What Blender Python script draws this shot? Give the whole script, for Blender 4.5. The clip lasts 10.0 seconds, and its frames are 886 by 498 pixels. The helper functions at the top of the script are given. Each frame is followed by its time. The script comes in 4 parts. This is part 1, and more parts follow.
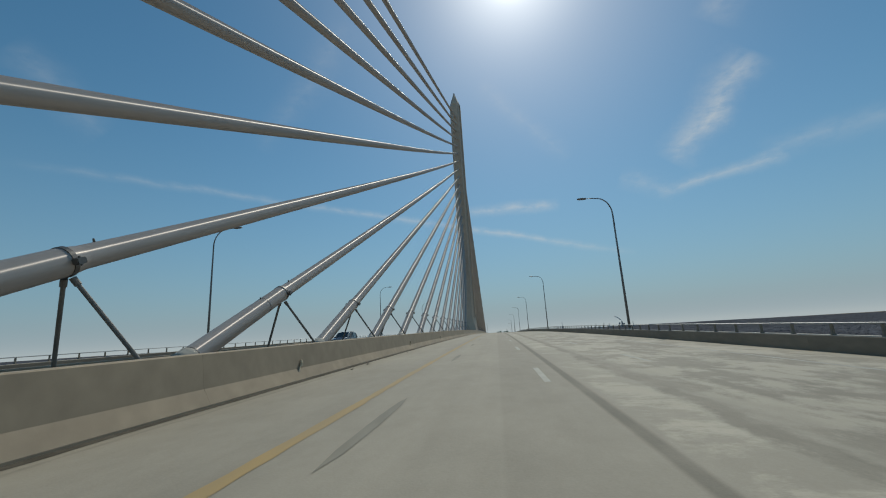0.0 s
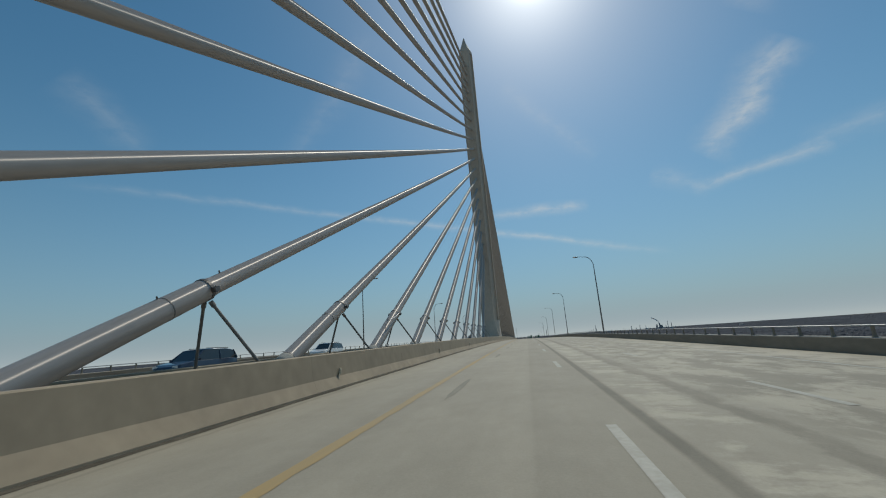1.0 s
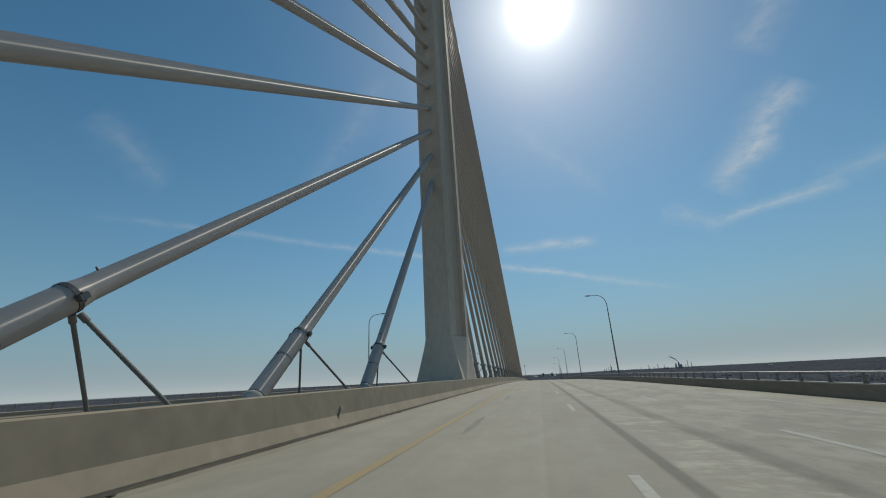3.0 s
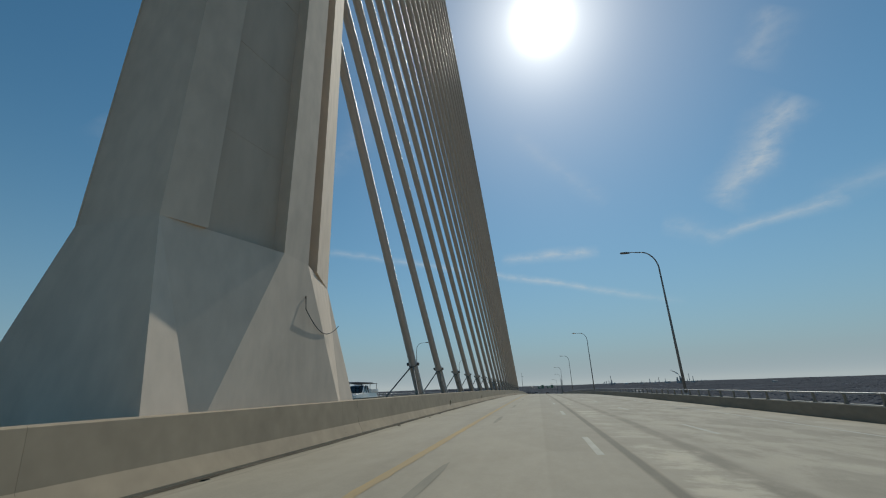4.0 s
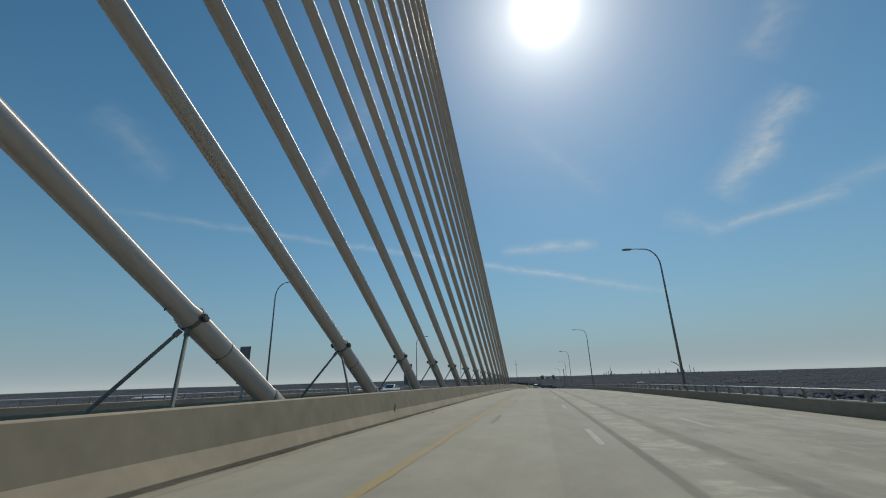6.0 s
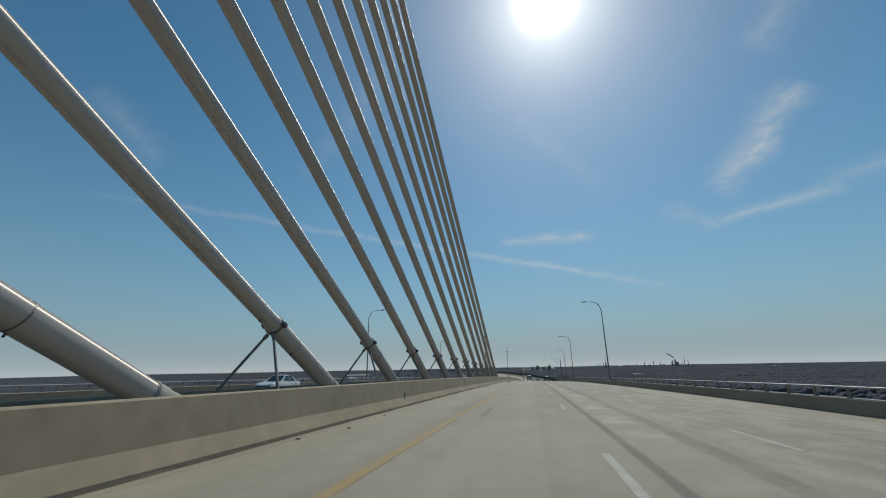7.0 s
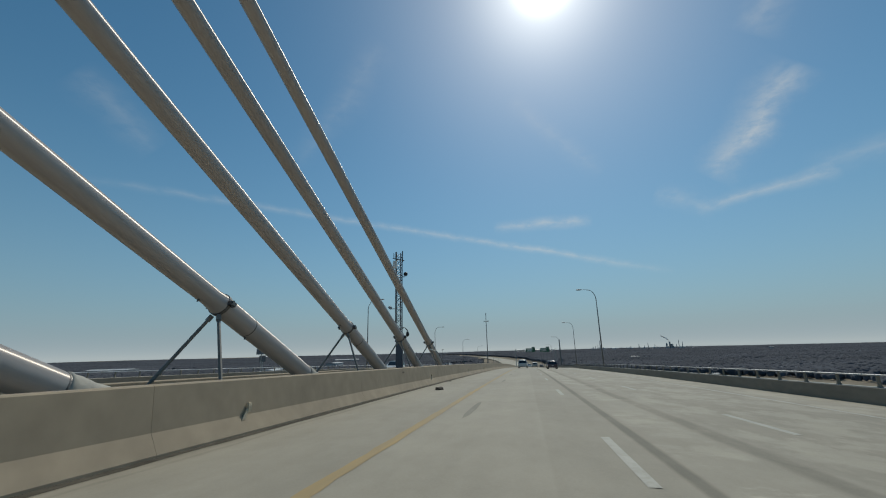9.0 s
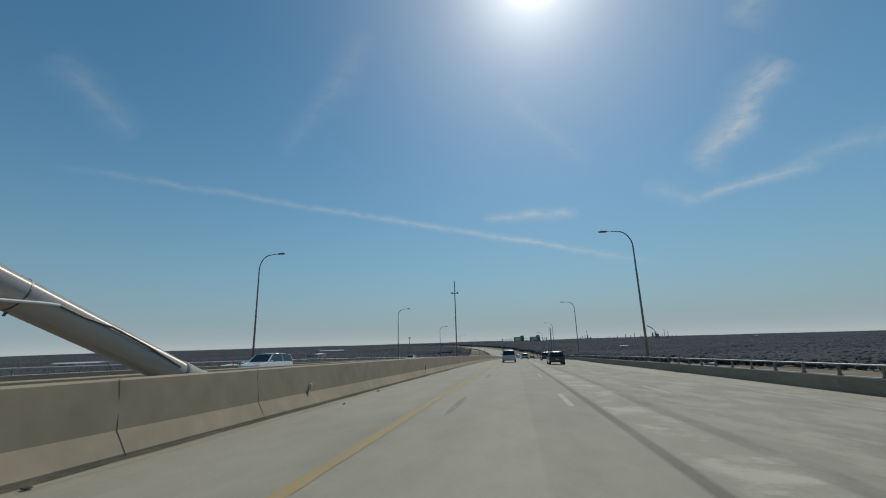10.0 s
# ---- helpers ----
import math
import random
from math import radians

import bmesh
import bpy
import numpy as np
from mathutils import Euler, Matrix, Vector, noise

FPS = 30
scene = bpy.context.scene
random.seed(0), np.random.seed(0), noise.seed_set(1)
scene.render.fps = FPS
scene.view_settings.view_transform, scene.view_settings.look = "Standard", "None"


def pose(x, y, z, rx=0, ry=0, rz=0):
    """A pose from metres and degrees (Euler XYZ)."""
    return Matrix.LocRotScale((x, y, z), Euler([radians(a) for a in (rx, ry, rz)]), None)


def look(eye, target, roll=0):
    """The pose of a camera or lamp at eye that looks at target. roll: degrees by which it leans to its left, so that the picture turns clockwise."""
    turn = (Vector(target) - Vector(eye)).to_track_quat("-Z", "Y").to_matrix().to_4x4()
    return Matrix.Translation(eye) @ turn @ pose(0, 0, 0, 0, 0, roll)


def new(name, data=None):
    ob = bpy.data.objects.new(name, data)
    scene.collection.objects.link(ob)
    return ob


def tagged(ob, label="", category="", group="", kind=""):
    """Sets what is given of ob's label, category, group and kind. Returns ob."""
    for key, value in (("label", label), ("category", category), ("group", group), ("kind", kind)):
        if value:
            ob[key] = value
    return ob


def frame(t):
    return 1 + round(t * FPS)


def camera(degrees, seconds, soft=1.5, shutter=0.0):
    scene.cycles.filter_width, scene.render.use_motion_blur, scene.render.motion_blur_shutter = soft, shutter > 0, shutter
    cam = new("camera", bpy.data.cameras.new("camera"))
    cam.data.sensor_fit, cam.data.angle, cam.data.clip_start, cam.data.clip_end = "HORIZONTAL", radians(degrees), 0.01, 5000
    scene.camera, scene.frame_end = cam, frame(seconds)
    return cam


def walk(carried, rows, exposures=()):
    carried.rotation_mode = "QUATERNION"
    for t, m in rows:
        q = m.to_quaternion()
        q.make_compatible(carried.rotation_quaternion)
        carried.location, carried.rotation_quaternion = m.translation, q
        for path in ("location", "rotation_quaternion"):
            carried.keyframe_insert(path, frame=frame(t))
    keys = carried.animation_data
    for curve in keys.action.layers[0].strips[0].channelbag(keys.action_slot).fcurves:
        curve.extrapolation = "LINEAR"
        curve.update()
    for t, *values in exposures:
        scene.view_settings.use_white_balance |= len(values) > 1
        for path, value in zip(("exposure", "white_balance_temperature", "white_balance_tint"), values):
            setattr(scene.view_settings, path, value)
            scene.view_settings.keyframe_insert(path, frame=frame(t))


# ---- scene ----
EXPO = (-0.2, 6600.0, 4.0)
SKY_POWER, CLOUD, GLARE = 0.09, 8.0, (60.0, 7.0, 1.4)
HAZE, HAZE_COLOUR = (4.1, 1.0), (2.40, 3.70, 4.84)
DASH_0 = 1.10
cam = camera(95.90, 10.0, soft=1.1)
PATH = [
    (0, -0.091, -132.020, 0.649, 101.955, 3.227, 7.584),
    (0.5, -0.063, -116.533, 0.897, 101.995, 3.614, 10.071),
    (1, -0.045, -101.247, 1.065, 102.898, 3.986, 11.734),
    (1.5, -0.018, -85.927, 1.207, 104.637, 3.703, 12.402),
    (2, -0.021, -70.579, 1.316, 106.100, 3.656, 12.855),
    (2.5, -0.036, -55.263, 1.342, 107.005, 3.469, 12.945),
    (4, -0.144, -9.848, 1.388, 109.009, 1.890, 12.682),
    (4.5, -0.202, 5.272, 1.330, 109.301, 1.919, 12.678),
    (5, -0.276, 20.422, 1.242, 109.350, 1.760, 12.644),
    (5.5, -0.360, 35.371, 1.111, 108.673, 1.886, 12.803),
    (7, -0.213, 79.637, 0.592, 106.354, 1.038, 12.018),
    (7.5, -0.367, 94.136, 0.300, 105.832, 1.307, 12.012),
    (8, -0.347, 109.940, 0.003, 105.244, 1.478, 12.003),
    (8.5, -0.342, 125.260, -0.328, 104.665, 1.498, 11.902),
    (9, -0.336, 140.604, -0.663, 104.183, 1.408, 11.398),
    (9.5, -0.354, 155.995, -1.085, 103.443, 1.531, 10.601),
    (10, -0.373, 171.391, -1.510, 102.879, 1.671, 9.835),
]
walk(cam, [(t, pose(*p)) for t, *p in PATH], exposures=[(0.0, *EXPO), (10.0, *EXPO)])

# ---- daylight ----
SUN_AZ, SUN_EL = radians(7.2), radians(46.6)
SUN_DIR = Vector((math.sin(SUN_AZ) * math.cos(SUN_EL), math.cos(SUN_AZ) * math.cos(SUN_EL), math.sin(SUN_EL)))
sun_data = bpy.data.lights.new("sun", "SUN")
sun_data.energy, sun_data.angle, sun_data.color = 2.8, radians(0.53), (1.0, 0.95, 0.87)
new("sun", sun_data).matrix_world = look(SUN_DIR * 100, (0, 0, 0))

world = bpy.data.worlds.new("sky")
scene.world, world.use_nodes = world, True
WN, WL = world.node_tree.nodes, world.node_tree.links
sky = WN.new("ShaderNodeTexSky")
sky.sky_type, sky.sun_disc, sky.sun_elevation, sky.sun_rotation = "NISHITA", False, SUN_EL, SUN_AZ
sky.altitude, sky.air_density, sky.dust_density, sky.ozone_density = 0, 1.0, 0.35, 4.0


def wmath(op, a, b=None, c=None, clamp=False):
    n = WN.new("ShaderNodeMath")
    n.operation, n.use_clamp = op, clamp
    for i, v in enumerate((a, b, c)):
        if v is None:
            continue
        if isinstance(v, (int, float)):
            n.inputs[i].default_value = v
        else:
            WL.new(v, n.inputs[i])
    return n.outputs[0]


SKY_WAY = WN.new("ShaderNodeTexCoord").outputs["Generated"]


def wdot(v):
    n = WN.new("ShaderNodeVectorMath")
    n.operation = "DOT_PRODUCT"
    WL.new(SKY_WAY, n.inputs[0])
    n.inputs[1].default_value = v
    return n.outputs["Value"]


def wnoise(scale, detail, stretch=(1, 1, 1)):
    m = WN.new("ShaderNodeMapping")
    m.inputs["Scale"].default_value = stretch
    WL.new(SKY_WAY, m.inputs[0])
    n = WN.new("ShaderNodeTexNoise")
    n.inputs["Scale"].default_value, n.inputs["Detail"].default_value, n.inputs["Roughness"].default_value = scale, detail, 0.6
    WL.new(m.outputs[0], n.inputs["Vector"])
    return n.outputs[0]


def cirrus(a, b, width, amount, soft_noise, lean=0.0):
    """A streak of thin cloud along the great circle from a to b."""
    a, b = Vector(a).normalized(), Vector(b).normalized()
    across = a.cross(b).normalized()
    mid = (a + b).normalized()
    half = (b - a).length / 2
    along = (b - a).normalized()
    s = wmath("DIVIDE", wdot(along), half)
    ends = wmath("SUBTRACT", 1.0, wmath("POWER", wmath("ABSOLUTE", s), 5.0), clamp=True)
    wob = wmath("MULTIPLY_ADD", soft_noise, width * 1.6, -width * 0.8)
    d = wmath("DIVIDE", wmath("ABSOLUTE", wmath("ADD", wdot(across), wob)), width)
    body = wmath("SUBTRACT", 1.0, d, clamp=True)
    body = wmath("MULTIPLY", wmath("POWER", body, 1.8), ends)
    front = wmath("GREATER_THAN", wdot(mid), 0.3)
    body = wmath("MULTIPLY", body, wmath("MULTIPLY", wmath("MULTIPLY_ADD", s, lean / 2, 1 - lean / 2), wmath("MULTIPLY_ADD", feather, 2.4, -0.35, clamp=True)))
    return wmath("MULTIPLY", wmath("MULTIPLY", body, front), wmath("MULTIPLY", soft_noise, amount))


fine, broad, feather = wnoise(9.0, 6.0), wnoise(4.0, 4.0), wnoise(30.0, 6.0, (1, 1, 2.2))
veil = [cirrus((-0.80, 0.50, 0.318), (0.33, 0.935, 0.152), 0.014, 0.85, fine, 0.75),
        cirrus((0.505, 0.715, 0.48), (0.40, 0.865, 0.33), 0.058, 0.80, fine),
        cirrus((0.37, 0.885, 0.275), (0.57, 0.775, 0.292), 0.022, 0.62, fine),
        cirrus((0.52, 0.79, 0.303), (0.74, 0.62, 0.31), 0.040, 0.28, broad),
        cirrus((-0.06, 0.955, 0.292), (0.175, 0.945, 0.284), 0.021, 0.7, fine),
        cirrus((0.30, 0.90, 0.325), (0.41, 0.876, 0.275), 0.036, 0.35, fine),
        cirrus((-0.75, 0.47, 0.50), (-0.69, 0.60, 0.40), 0.050, 0.22, broad),
        cirrus((-0.26, 0.70, 0.66), (-0.48, 0.77, 0.41), 0.055, 0.18, broad),
        cirrus((0.00, 0.83, 0.56), (0.20, 0.90, 0.38), 0.040, 0.20, broad),
        cirrus((0.44, 0.71, 0.54), (0.48, 0.64, 0.61), 0.060, 0.35, fine)]
cloud = veil[0]
for v in veil[1:]:
    cloud = wmath("ADD", cloud, v)
cloud = wmath("MINIMUM", cloud, 0.8)
hue = WN.new("ShaderNodeHueSaturation")
hue.inputs["Saturation"].default_value, hue.inputs["Hue"].default_value = 1.18, 0.485
WL.new(sky.outputs[0], hue.inputs["Color"])
# pale haze towards the horizon
up = WN.new("ShaderNodeSeparateXYZ")
WL.new(SKY_WAY, up.inputs[0])
low_sky = wmath("POWER", wmath("SUBTRACT", 1.0, wmath("MAXIMUM", up.outputs[2], 0.0), clamp=True), HAZE[0])
hazed = WN.new("ShaderNodeMix")
hazed.data_type = "RGBA"
WL.new(wmath("MULTIPLY", low_sky, HAZE[1]), hazed.inputs["Factor"])
WL.new(hue.outputs[0], hazed.inputs["A"])
hazed.inputs["B"].default_value = (*HAZE_COLOUR, 1)
mixed = WN.new("ShaderNodeMix")
mixed.data_type = "RGBA"
WL.new(cloud, mixed.inputs["Factor"])
pale = WN.new("ShaderNodeMix")
pale.data_type = "RGBA"
WL.new(wmath("MULTIPLY", wmath("POWER", low_sky, 7.5), 0.8), pale.inputs["Factor"])
WL.new(hazed.outputs["Result"], pale.inputs["A"])
pale.inputs["B"].default_value = (5.75, 6.2, 6.4, 1)
WL.new(pale.outputs["Result"], mixed.inputs["A"])
mixed.inputs["B"].default_value = (CLOUD, CLOUD * 0.98, CLOUD * 0.97, 1)
# the sun's own disc and the bright ring of thin haze round it
near_sun = wmath("MAXIMUM", wdot(SUN_DIR), 0.0)
glare = wmath("ADD", wmath("MULTIPLY", wmath("POWER", near_sun, 1500.0), GLARE[0]),
              wmath("ADD", wmath("MULTIPLY", wmath("POWER", near_sun, 160.0), GLARE[1]), wmath("MULTIPLY", wmath("POWER", near_sun, 22.0), GLARE[2])))
summed = WN.new("ShaderNodeMix")
summed.data_type, summed.blend_type = "RGBA", "ADD"
summed.inputs["Factor"].default_value = 1.0
tint = WN.new("ShaderNodeVectorMath")
tint.operation = "SCALE"
tint.inputs[0].default_value = (1.0, 0.97, 0.93)
WL.new(glare, tint.inputs["Scale"])
WL.new(mixed.outputs["Result"], summed.inputs["A"])
WL.new(tint.outputs[0], summed.inputs["B"])
WL.new(summed.outputs["Result"], WN["Background"].inputs["Color"])
WN["Background"].inputs["Strength"].default_value = SKY_POWER


# ---- materials ----
def material(name, colour, rough=0.7, metal=0.0, grain=8.0, broad_scale=0.4, vary=0.25, bump=0.15, stretch=(1, 1, 1), tint=None, per_object=0.0, coat=0.0):
    """A surface whose tone varies at two scales, with fine relief."""
    m = bpy.data.materials.new(name)
    m.use_nodes = True
    N, L = m.node_tree.nodes, m.node_tree.links
    P = N["Principled BSDF"]
    P.inputs["Metallic"].default_value = metal
    P.inputs["Coat Weight"].default_value = coat
    P.inputs["Specular IOR Level"].default_value = 0.5 if rough < 0.9 else 0.05
    co = N.new("ShaderNodeTexCoord")
    mp = N.new("ShaderNodeMapping")
    mp.inputs["Scale"].default_value = stretch
    L.new(co.outputs["Object"], mp.inputs[0])

    def tex(scale, detail):
        n = N.new("ShaderNodeTexNoise")
        n.inputs["Scale"].default_value, n.inputs["Detail"].default_value = scale, detail
        L.new(mp.outputs[0], n.inputs["Vector"])
        return n.outputs[0]
    a, b = tex(grain, 6), tex(broad_scale, 5)
    ramp = N.new("ShaderNodeValToRGB")
    dark = [c * (1 - vary) for c in colour]
    light = [min(1, c * (1 + vary)) for c in colour]
    if tint:
        dark = list(tint)
    ramp.color_ramp.elements[0].position, ramp.color_ramp.elements[1].position = 0.3, 0.7
    ramp.color_ramp.elements[0].color, ramp.color_ramp.elements[1].color = (*dark, 1), (*light, 1)
    mix = N.new("ShaderNodeMath")
    mix.operation = "MULTIPLY_ADD"
    L.new(a, mix.inputs[0])
    mix.inputs[1].default_value = 0.4
    half = N.new("ShaderNodeMath")
    half.operation = "MULTIPLY"
    L.new(b, half.inputs[0])
    half.inputs[1].default_value = 0.6
    L.new(half.outputs[0], mix.inputs[2])
    L.new(mix.outputs[0], ramp.inputs[0])
    colour_out = ramp.outputs[0]
    if per_object:
        info = N.new("ShaderNodeObjectInfo")
        mr = N.new("ShaderNodeMapRange")
        mr.inputs["To Min"].default_value, mr.inputs["To Max"].default_value = 1 - per_object, 1 + per_object
        L.new(info.outputs["Random"], mr.inputs["Value"])
        hs = N.new("ShaderNodeHueSaturation")
        L.new(mr.outputs[0], hs.inputs["Value"])
        L.new(colour_out, hs.inputs["Color"])
        colour_out = hs.outputs[0]
    L.new(colour_out, P.inputs["Base Color"])
    rr = N.new("ShaderNodeMapRange")
    rr.inputs["To Min"].default_value, rr.inputs["To Max"].default_value = max(0.02, rough - 0.1), min(1, rough + 0.1)
    L.new(b, rr.inputs["Value"])
    L.new(rr.outputs[0], P.inputs["Roughness"])
    if bump:
        bp = N.new("ShaderNodeBump")
        bp.inputs["Strength"].default_value, bp.inputs["Distance"].default_value = bump, 0.02
        L.new(a, bp.inputs["Height"])
        L.new(bp.outputs[0], P.inputs["Normal"])
    return m


def pavement_material(name):
    """Broom-finished bridge concrete: pours of differing tone, a grimy seam, pale scraped patches, tyre streaks."""
    m = bpy.data.materials.new(name)
    m.use_nodes = True
    N, L = m.node_tree.nodes, m.node_tree.links
    P = N["Principled BSDF"]
    co = N.new("ShaderNodeTexCoord").outputs["Object"]

    def tex(scale, detail, stretch, rough=0.55):
        mp = N.new("ShaderNodeMapping")
        mp.inputs["Scale"].default_value = stretch
        L.new(co, mp.inputs[0])
        n = N.new("ShaderNodeTexNoise")
        n.inputs["Scale"].default_value, n.inputs["Detail"].default_value, n.inputs["Roughness"].default_value = scale, detail, rough
        L.new(mp.outputs[0], n.inputs["Vector"])
        return n.outputs[0]

    def mm(op, a, b=0.0, c=None, clamp=False):
        n = N.new("ShaderNodeMath")
        n.operation, n.use_clamp = op, clamp
        for i, v in enumerate((a, b, c)):
            if v is None:
                continue
            if isinstance(v, (int, float)):
                n.inputs[i].default_value = v
            else:
                L.new(v, n.inputs[i])
        return n.outputs[0]

    def rise(v, lo, hi):
        n = N.new("ShaderNodeMapRange")
        n.interpolation_type = "SMOOTHSTEP"
        n.inputs["From Min"].default_value, n.inputs["From Max"].default_value = lo, hi
        L.new(v, n.inputs["Value"])
        return n.outputs[0]
    sep = N.new("ShaderNodeSeparateXYZ")
    L.new(co, sep.inputs[0])
    x = sep.outputs[0]
    ragged = tex(1.0, 5, (0.9, 0.35, 1), 0.65)
    wx = mm("ADD", x, mm("MULTIPLY_ADD", ragged, 0.5, -0.25))

    def band(centre, half, soft, at=None):
        d = mm("ABSOLUTE", mm("SUBTRACT", at or wx, centre))
        return mm("SUBTRACT", 1.0, rise(d, half - soft, half + soft))
    shred = tex(1.0, 7, (1.1, 0.55, 1), 0.7)
    vx = mm("ADD", x, mm("MULTIPLY_ADD", shred, 1.3, -0.65))
    drift = tex(1.0, 4, (0.5, 0.09, 1), 0.6)
    mottle = tex(0.85, 7, (1, 0.5, 1), 0.7)
    spell = rise(tex(1.0, 2, (0.05, 0.06, 1)), 0.34, 0.50)
    streak = tex(1.0, 3, (1.7, 0.012, 1))
    patch = tex(1.0, 6, (0.8, 0.45, 1), 0.65)
    scrape = tex(1.0, 6, (0.55, 0.8, 1), 0.72)
    blotch = tex(0.3, 4, (1, 0.35, 1))
    grit = tex(34, 4, (1, 1, 1))
    speck = tex(2.6, 6, (1, 0.55, 1), 0.7)
    early = mm("SUBTRACT", 1.0, rise(sep.outputs[1], -80, -30))
    tone = mm("MULTIPLY_ADD", streak, 0.11, 0.385)
    tone = mm("ADD", tone, mm("MULTIPLY_ADD", blotch, 0.22, -0.11))
    tone = mm("ADD", tone, mm("MULTIPLY_ADD", patch, 0.22, -0.11))
    tone = mm("ADD", tone, mm("MULTIPLY_ADD", grit, 0.12, -0.06))
    tone = mm("ADD", tone, mm("MULTIPLY_ADD", speck, 0.16, -0.08))
    tone = mm("ADD", tone, mm("MULTIPLY", rise(x, -0.16, -0.08), -0.055))
    tone = mm("ADD", tone, mm("MULTIPLY", rise(x, 1.42, 1.80), mm("MULTIPLY_ADD", rise(sep.outputs[1], -75, -35), -0.05, 0.075)))
    tone = mm("ADD", tone, mm("MULTIPLY", band(1.51, 0.10, 0.05, x), mm("MULTIPLY_ADD", ragged, -0.30, -0.10)))
    tone = mm("ADD", tone, mm("MULTIPLY", band(2.26, 0.5, 0.15, vx), mm("MULTIPLY", mm("MULTIPLY", rise(scrape, 0.46, 0.60), spell), 0.25)))
    tone = mm("ADD", tone, mm("MULTIPLY", band(3.02, 0.20, 0.10, mm("ADD", x, mm("ADD", mm("MULTIPLY_ADD", drift, 0.7, -0.35), mm("MULTIPLY", early, mm("MULTIPLY_ADD", shred, 1.0, -0.5))))), mm("MULTIPLY_ADD", rise(shred, 0.36, 0.58), -0.12, -0.07)))
    tone = mm("ADD", tone, mm("MULTIPLY", band(6.9, 3.5, 0.6, vx), mm("MULTIPLY", mm("MULTIPLY_ADD", rise(mottle, 0.44, 0.58), 0.15, -0.055), mm("MULTIPLY_ADD", early, 1.0, 1.0))))
    tone = mm("ADD", tone, mm("MULTIPLY", rise(x, 8.5, 8.9), 0.06))
    tone = mm("ADD", tone, mm("MULTIPLY", band(-2.95, 0.35, 0.3), -0.05))
    tone = mm("ADD", tone, mm("MULTIPLY", band(-5.62, 0.05, 0.05), -0.10))
    tone = mm("ADD", tone, mm("MULTIPLY", band(-5.9, 0.12, 0.2), -0.10))
    ramp = N.new("ShaderNodeValToRGB")
    ramp.color_ramp.elements[0].position, ramp.color_ramp.elements[1].position = 0.12, 0.78
    ramp.color_ramp.elements[0].color, ramp.color_ramp.elements[1].color = (0.142, 0.125, 0.092, 1), (0.46, 0.412, 0.322, 1)
    L.new(tone, ramp.inputs[0])
    L.new(ramp.outputs[0], P.inputs["Base Color"])
    P.inputs["Roughness"].default_value = 0.82
    bp = N.new("ShaderNodeBump")
    bp.inputs["Strength"].default_value, bp.inputs["Distance"].default_value = 0.25, 0.01
    L.new(grit, bp.inputs["Height"])
    L.new(bp.outputs[0], P.inputs["Normal"])
    return m


def plain(name, colour, rough=0.5, metal=0.0, coat=0.0, emit=0.0):
    m = bpy.data.materials.new(name)
    m.use_nodes = True
    P = m.node_tree.nodes["Principled BSDF"]
    P.inputs["Base Color"].default_value, P.inputs["Roughness"].default_value = (*colour, 1), rough
    P.inputs["Metallic"].default_value, P.inputs["Coat Weight"].default_value = metal, coat
    if emit:
        P.inputs["Emission Color"].default_value, P.inputs["Emission Strength"].default_value = (1, 0.95, 0.85, 1), emit
    return m


PAVING = pavement_material("broomed_concrete")
BARRIER = material("barrier_concrete", (0.340, 0.270, 0.188), 0.85, grain=3.0, broad_scale=0.38, vary=0.24, bump=0.12, stretch=(1, 0.7, 0.6))
PARAPET = material("parapet_concrete", (0.215, 0.19, 0.152), 0.85, grain=5, broad_scale=0.5, vary=0.24, bump=0.15, stretch=(1, 0.3, 1), per_object=0.05)
# parapet concrete made paler: sunlight on its top put into the colour
SUNLIT_TOP = material("sunlit_top_concrete", (0.40, 0.37, 0.31), 0.85, grain=5, broad_scale=0.7, vary=0.2, bump=0.15, stretch=(1, 0.4, 1))
PYLON = material("pylon_concrete", (0.575, 0.478, 0.385), 0.85, grain=2.5, broad_scale=0.14, vary=0.2, bump=0.1, stretch=(1, 1, 0.45))
PANEL = material("pylon_recess", (0.475, 0.39, 0.308), 0.8, grain=2, broad_scale=0.16, vary=0.18, bump=0.05, stretch=(1, 1, 0.3))
STAINLESS = material("brushed_stainless", (0.470, 0.418, 0.380), 0.47, 0.26, grain=14, broad_scale=0.5, vary=0.14, bump=0.0, stretch=(1, 1, 0.12))
# brushed round the pipe: a sharp line of light along it
brush = STAINLESS.node_tree.nodes.new("ShaderNodeTangent")
brush.direction_type, brush.axis = "RADIAL", "Z"
STAINLESS.node_tree.links.new(brush.outputs[0], STAINLESS.node_tree.nodes["Principled BSDF"].inputs["Tangent"])
for node_link in list(STAINLESS.node_tree.nodes["Principled BSDF"].inputs["Roughness"].links):
    STAINLESS.node_tree.links.remove(node_link)
STAINLESS.node_tree.nodes["Principled BSDF"].inputs["Roughness"].default_value = 0.47
STAINLESS.node_tree.nodes["Principled BSDF"].inputs["Anisotropic"].default_value = 1.0
STAINLESS.node_tree.nodes["Principled BSDF"].inputs["Anisotropic Rotation"].default_value = 0.25
COLLAR = material("weathered_collar_steel", (0.16, 0.15, 0.14), 0.5, 0.7, grain=20, vary=0.3, bump=0.1)
GALVANISED = material("galvanised_steel", (0.36, 0.37, 0.37), 0.5, 0.6, grain=18, broad_scale=1.5, vary=0.2, bump=0.05)
POLE = material("dull_lamp_pole", (0.19, 0.195, 0.2), 0.55, 0.4, grain=12, broad_scale=0.8, vary=0.2, bump=0.04)
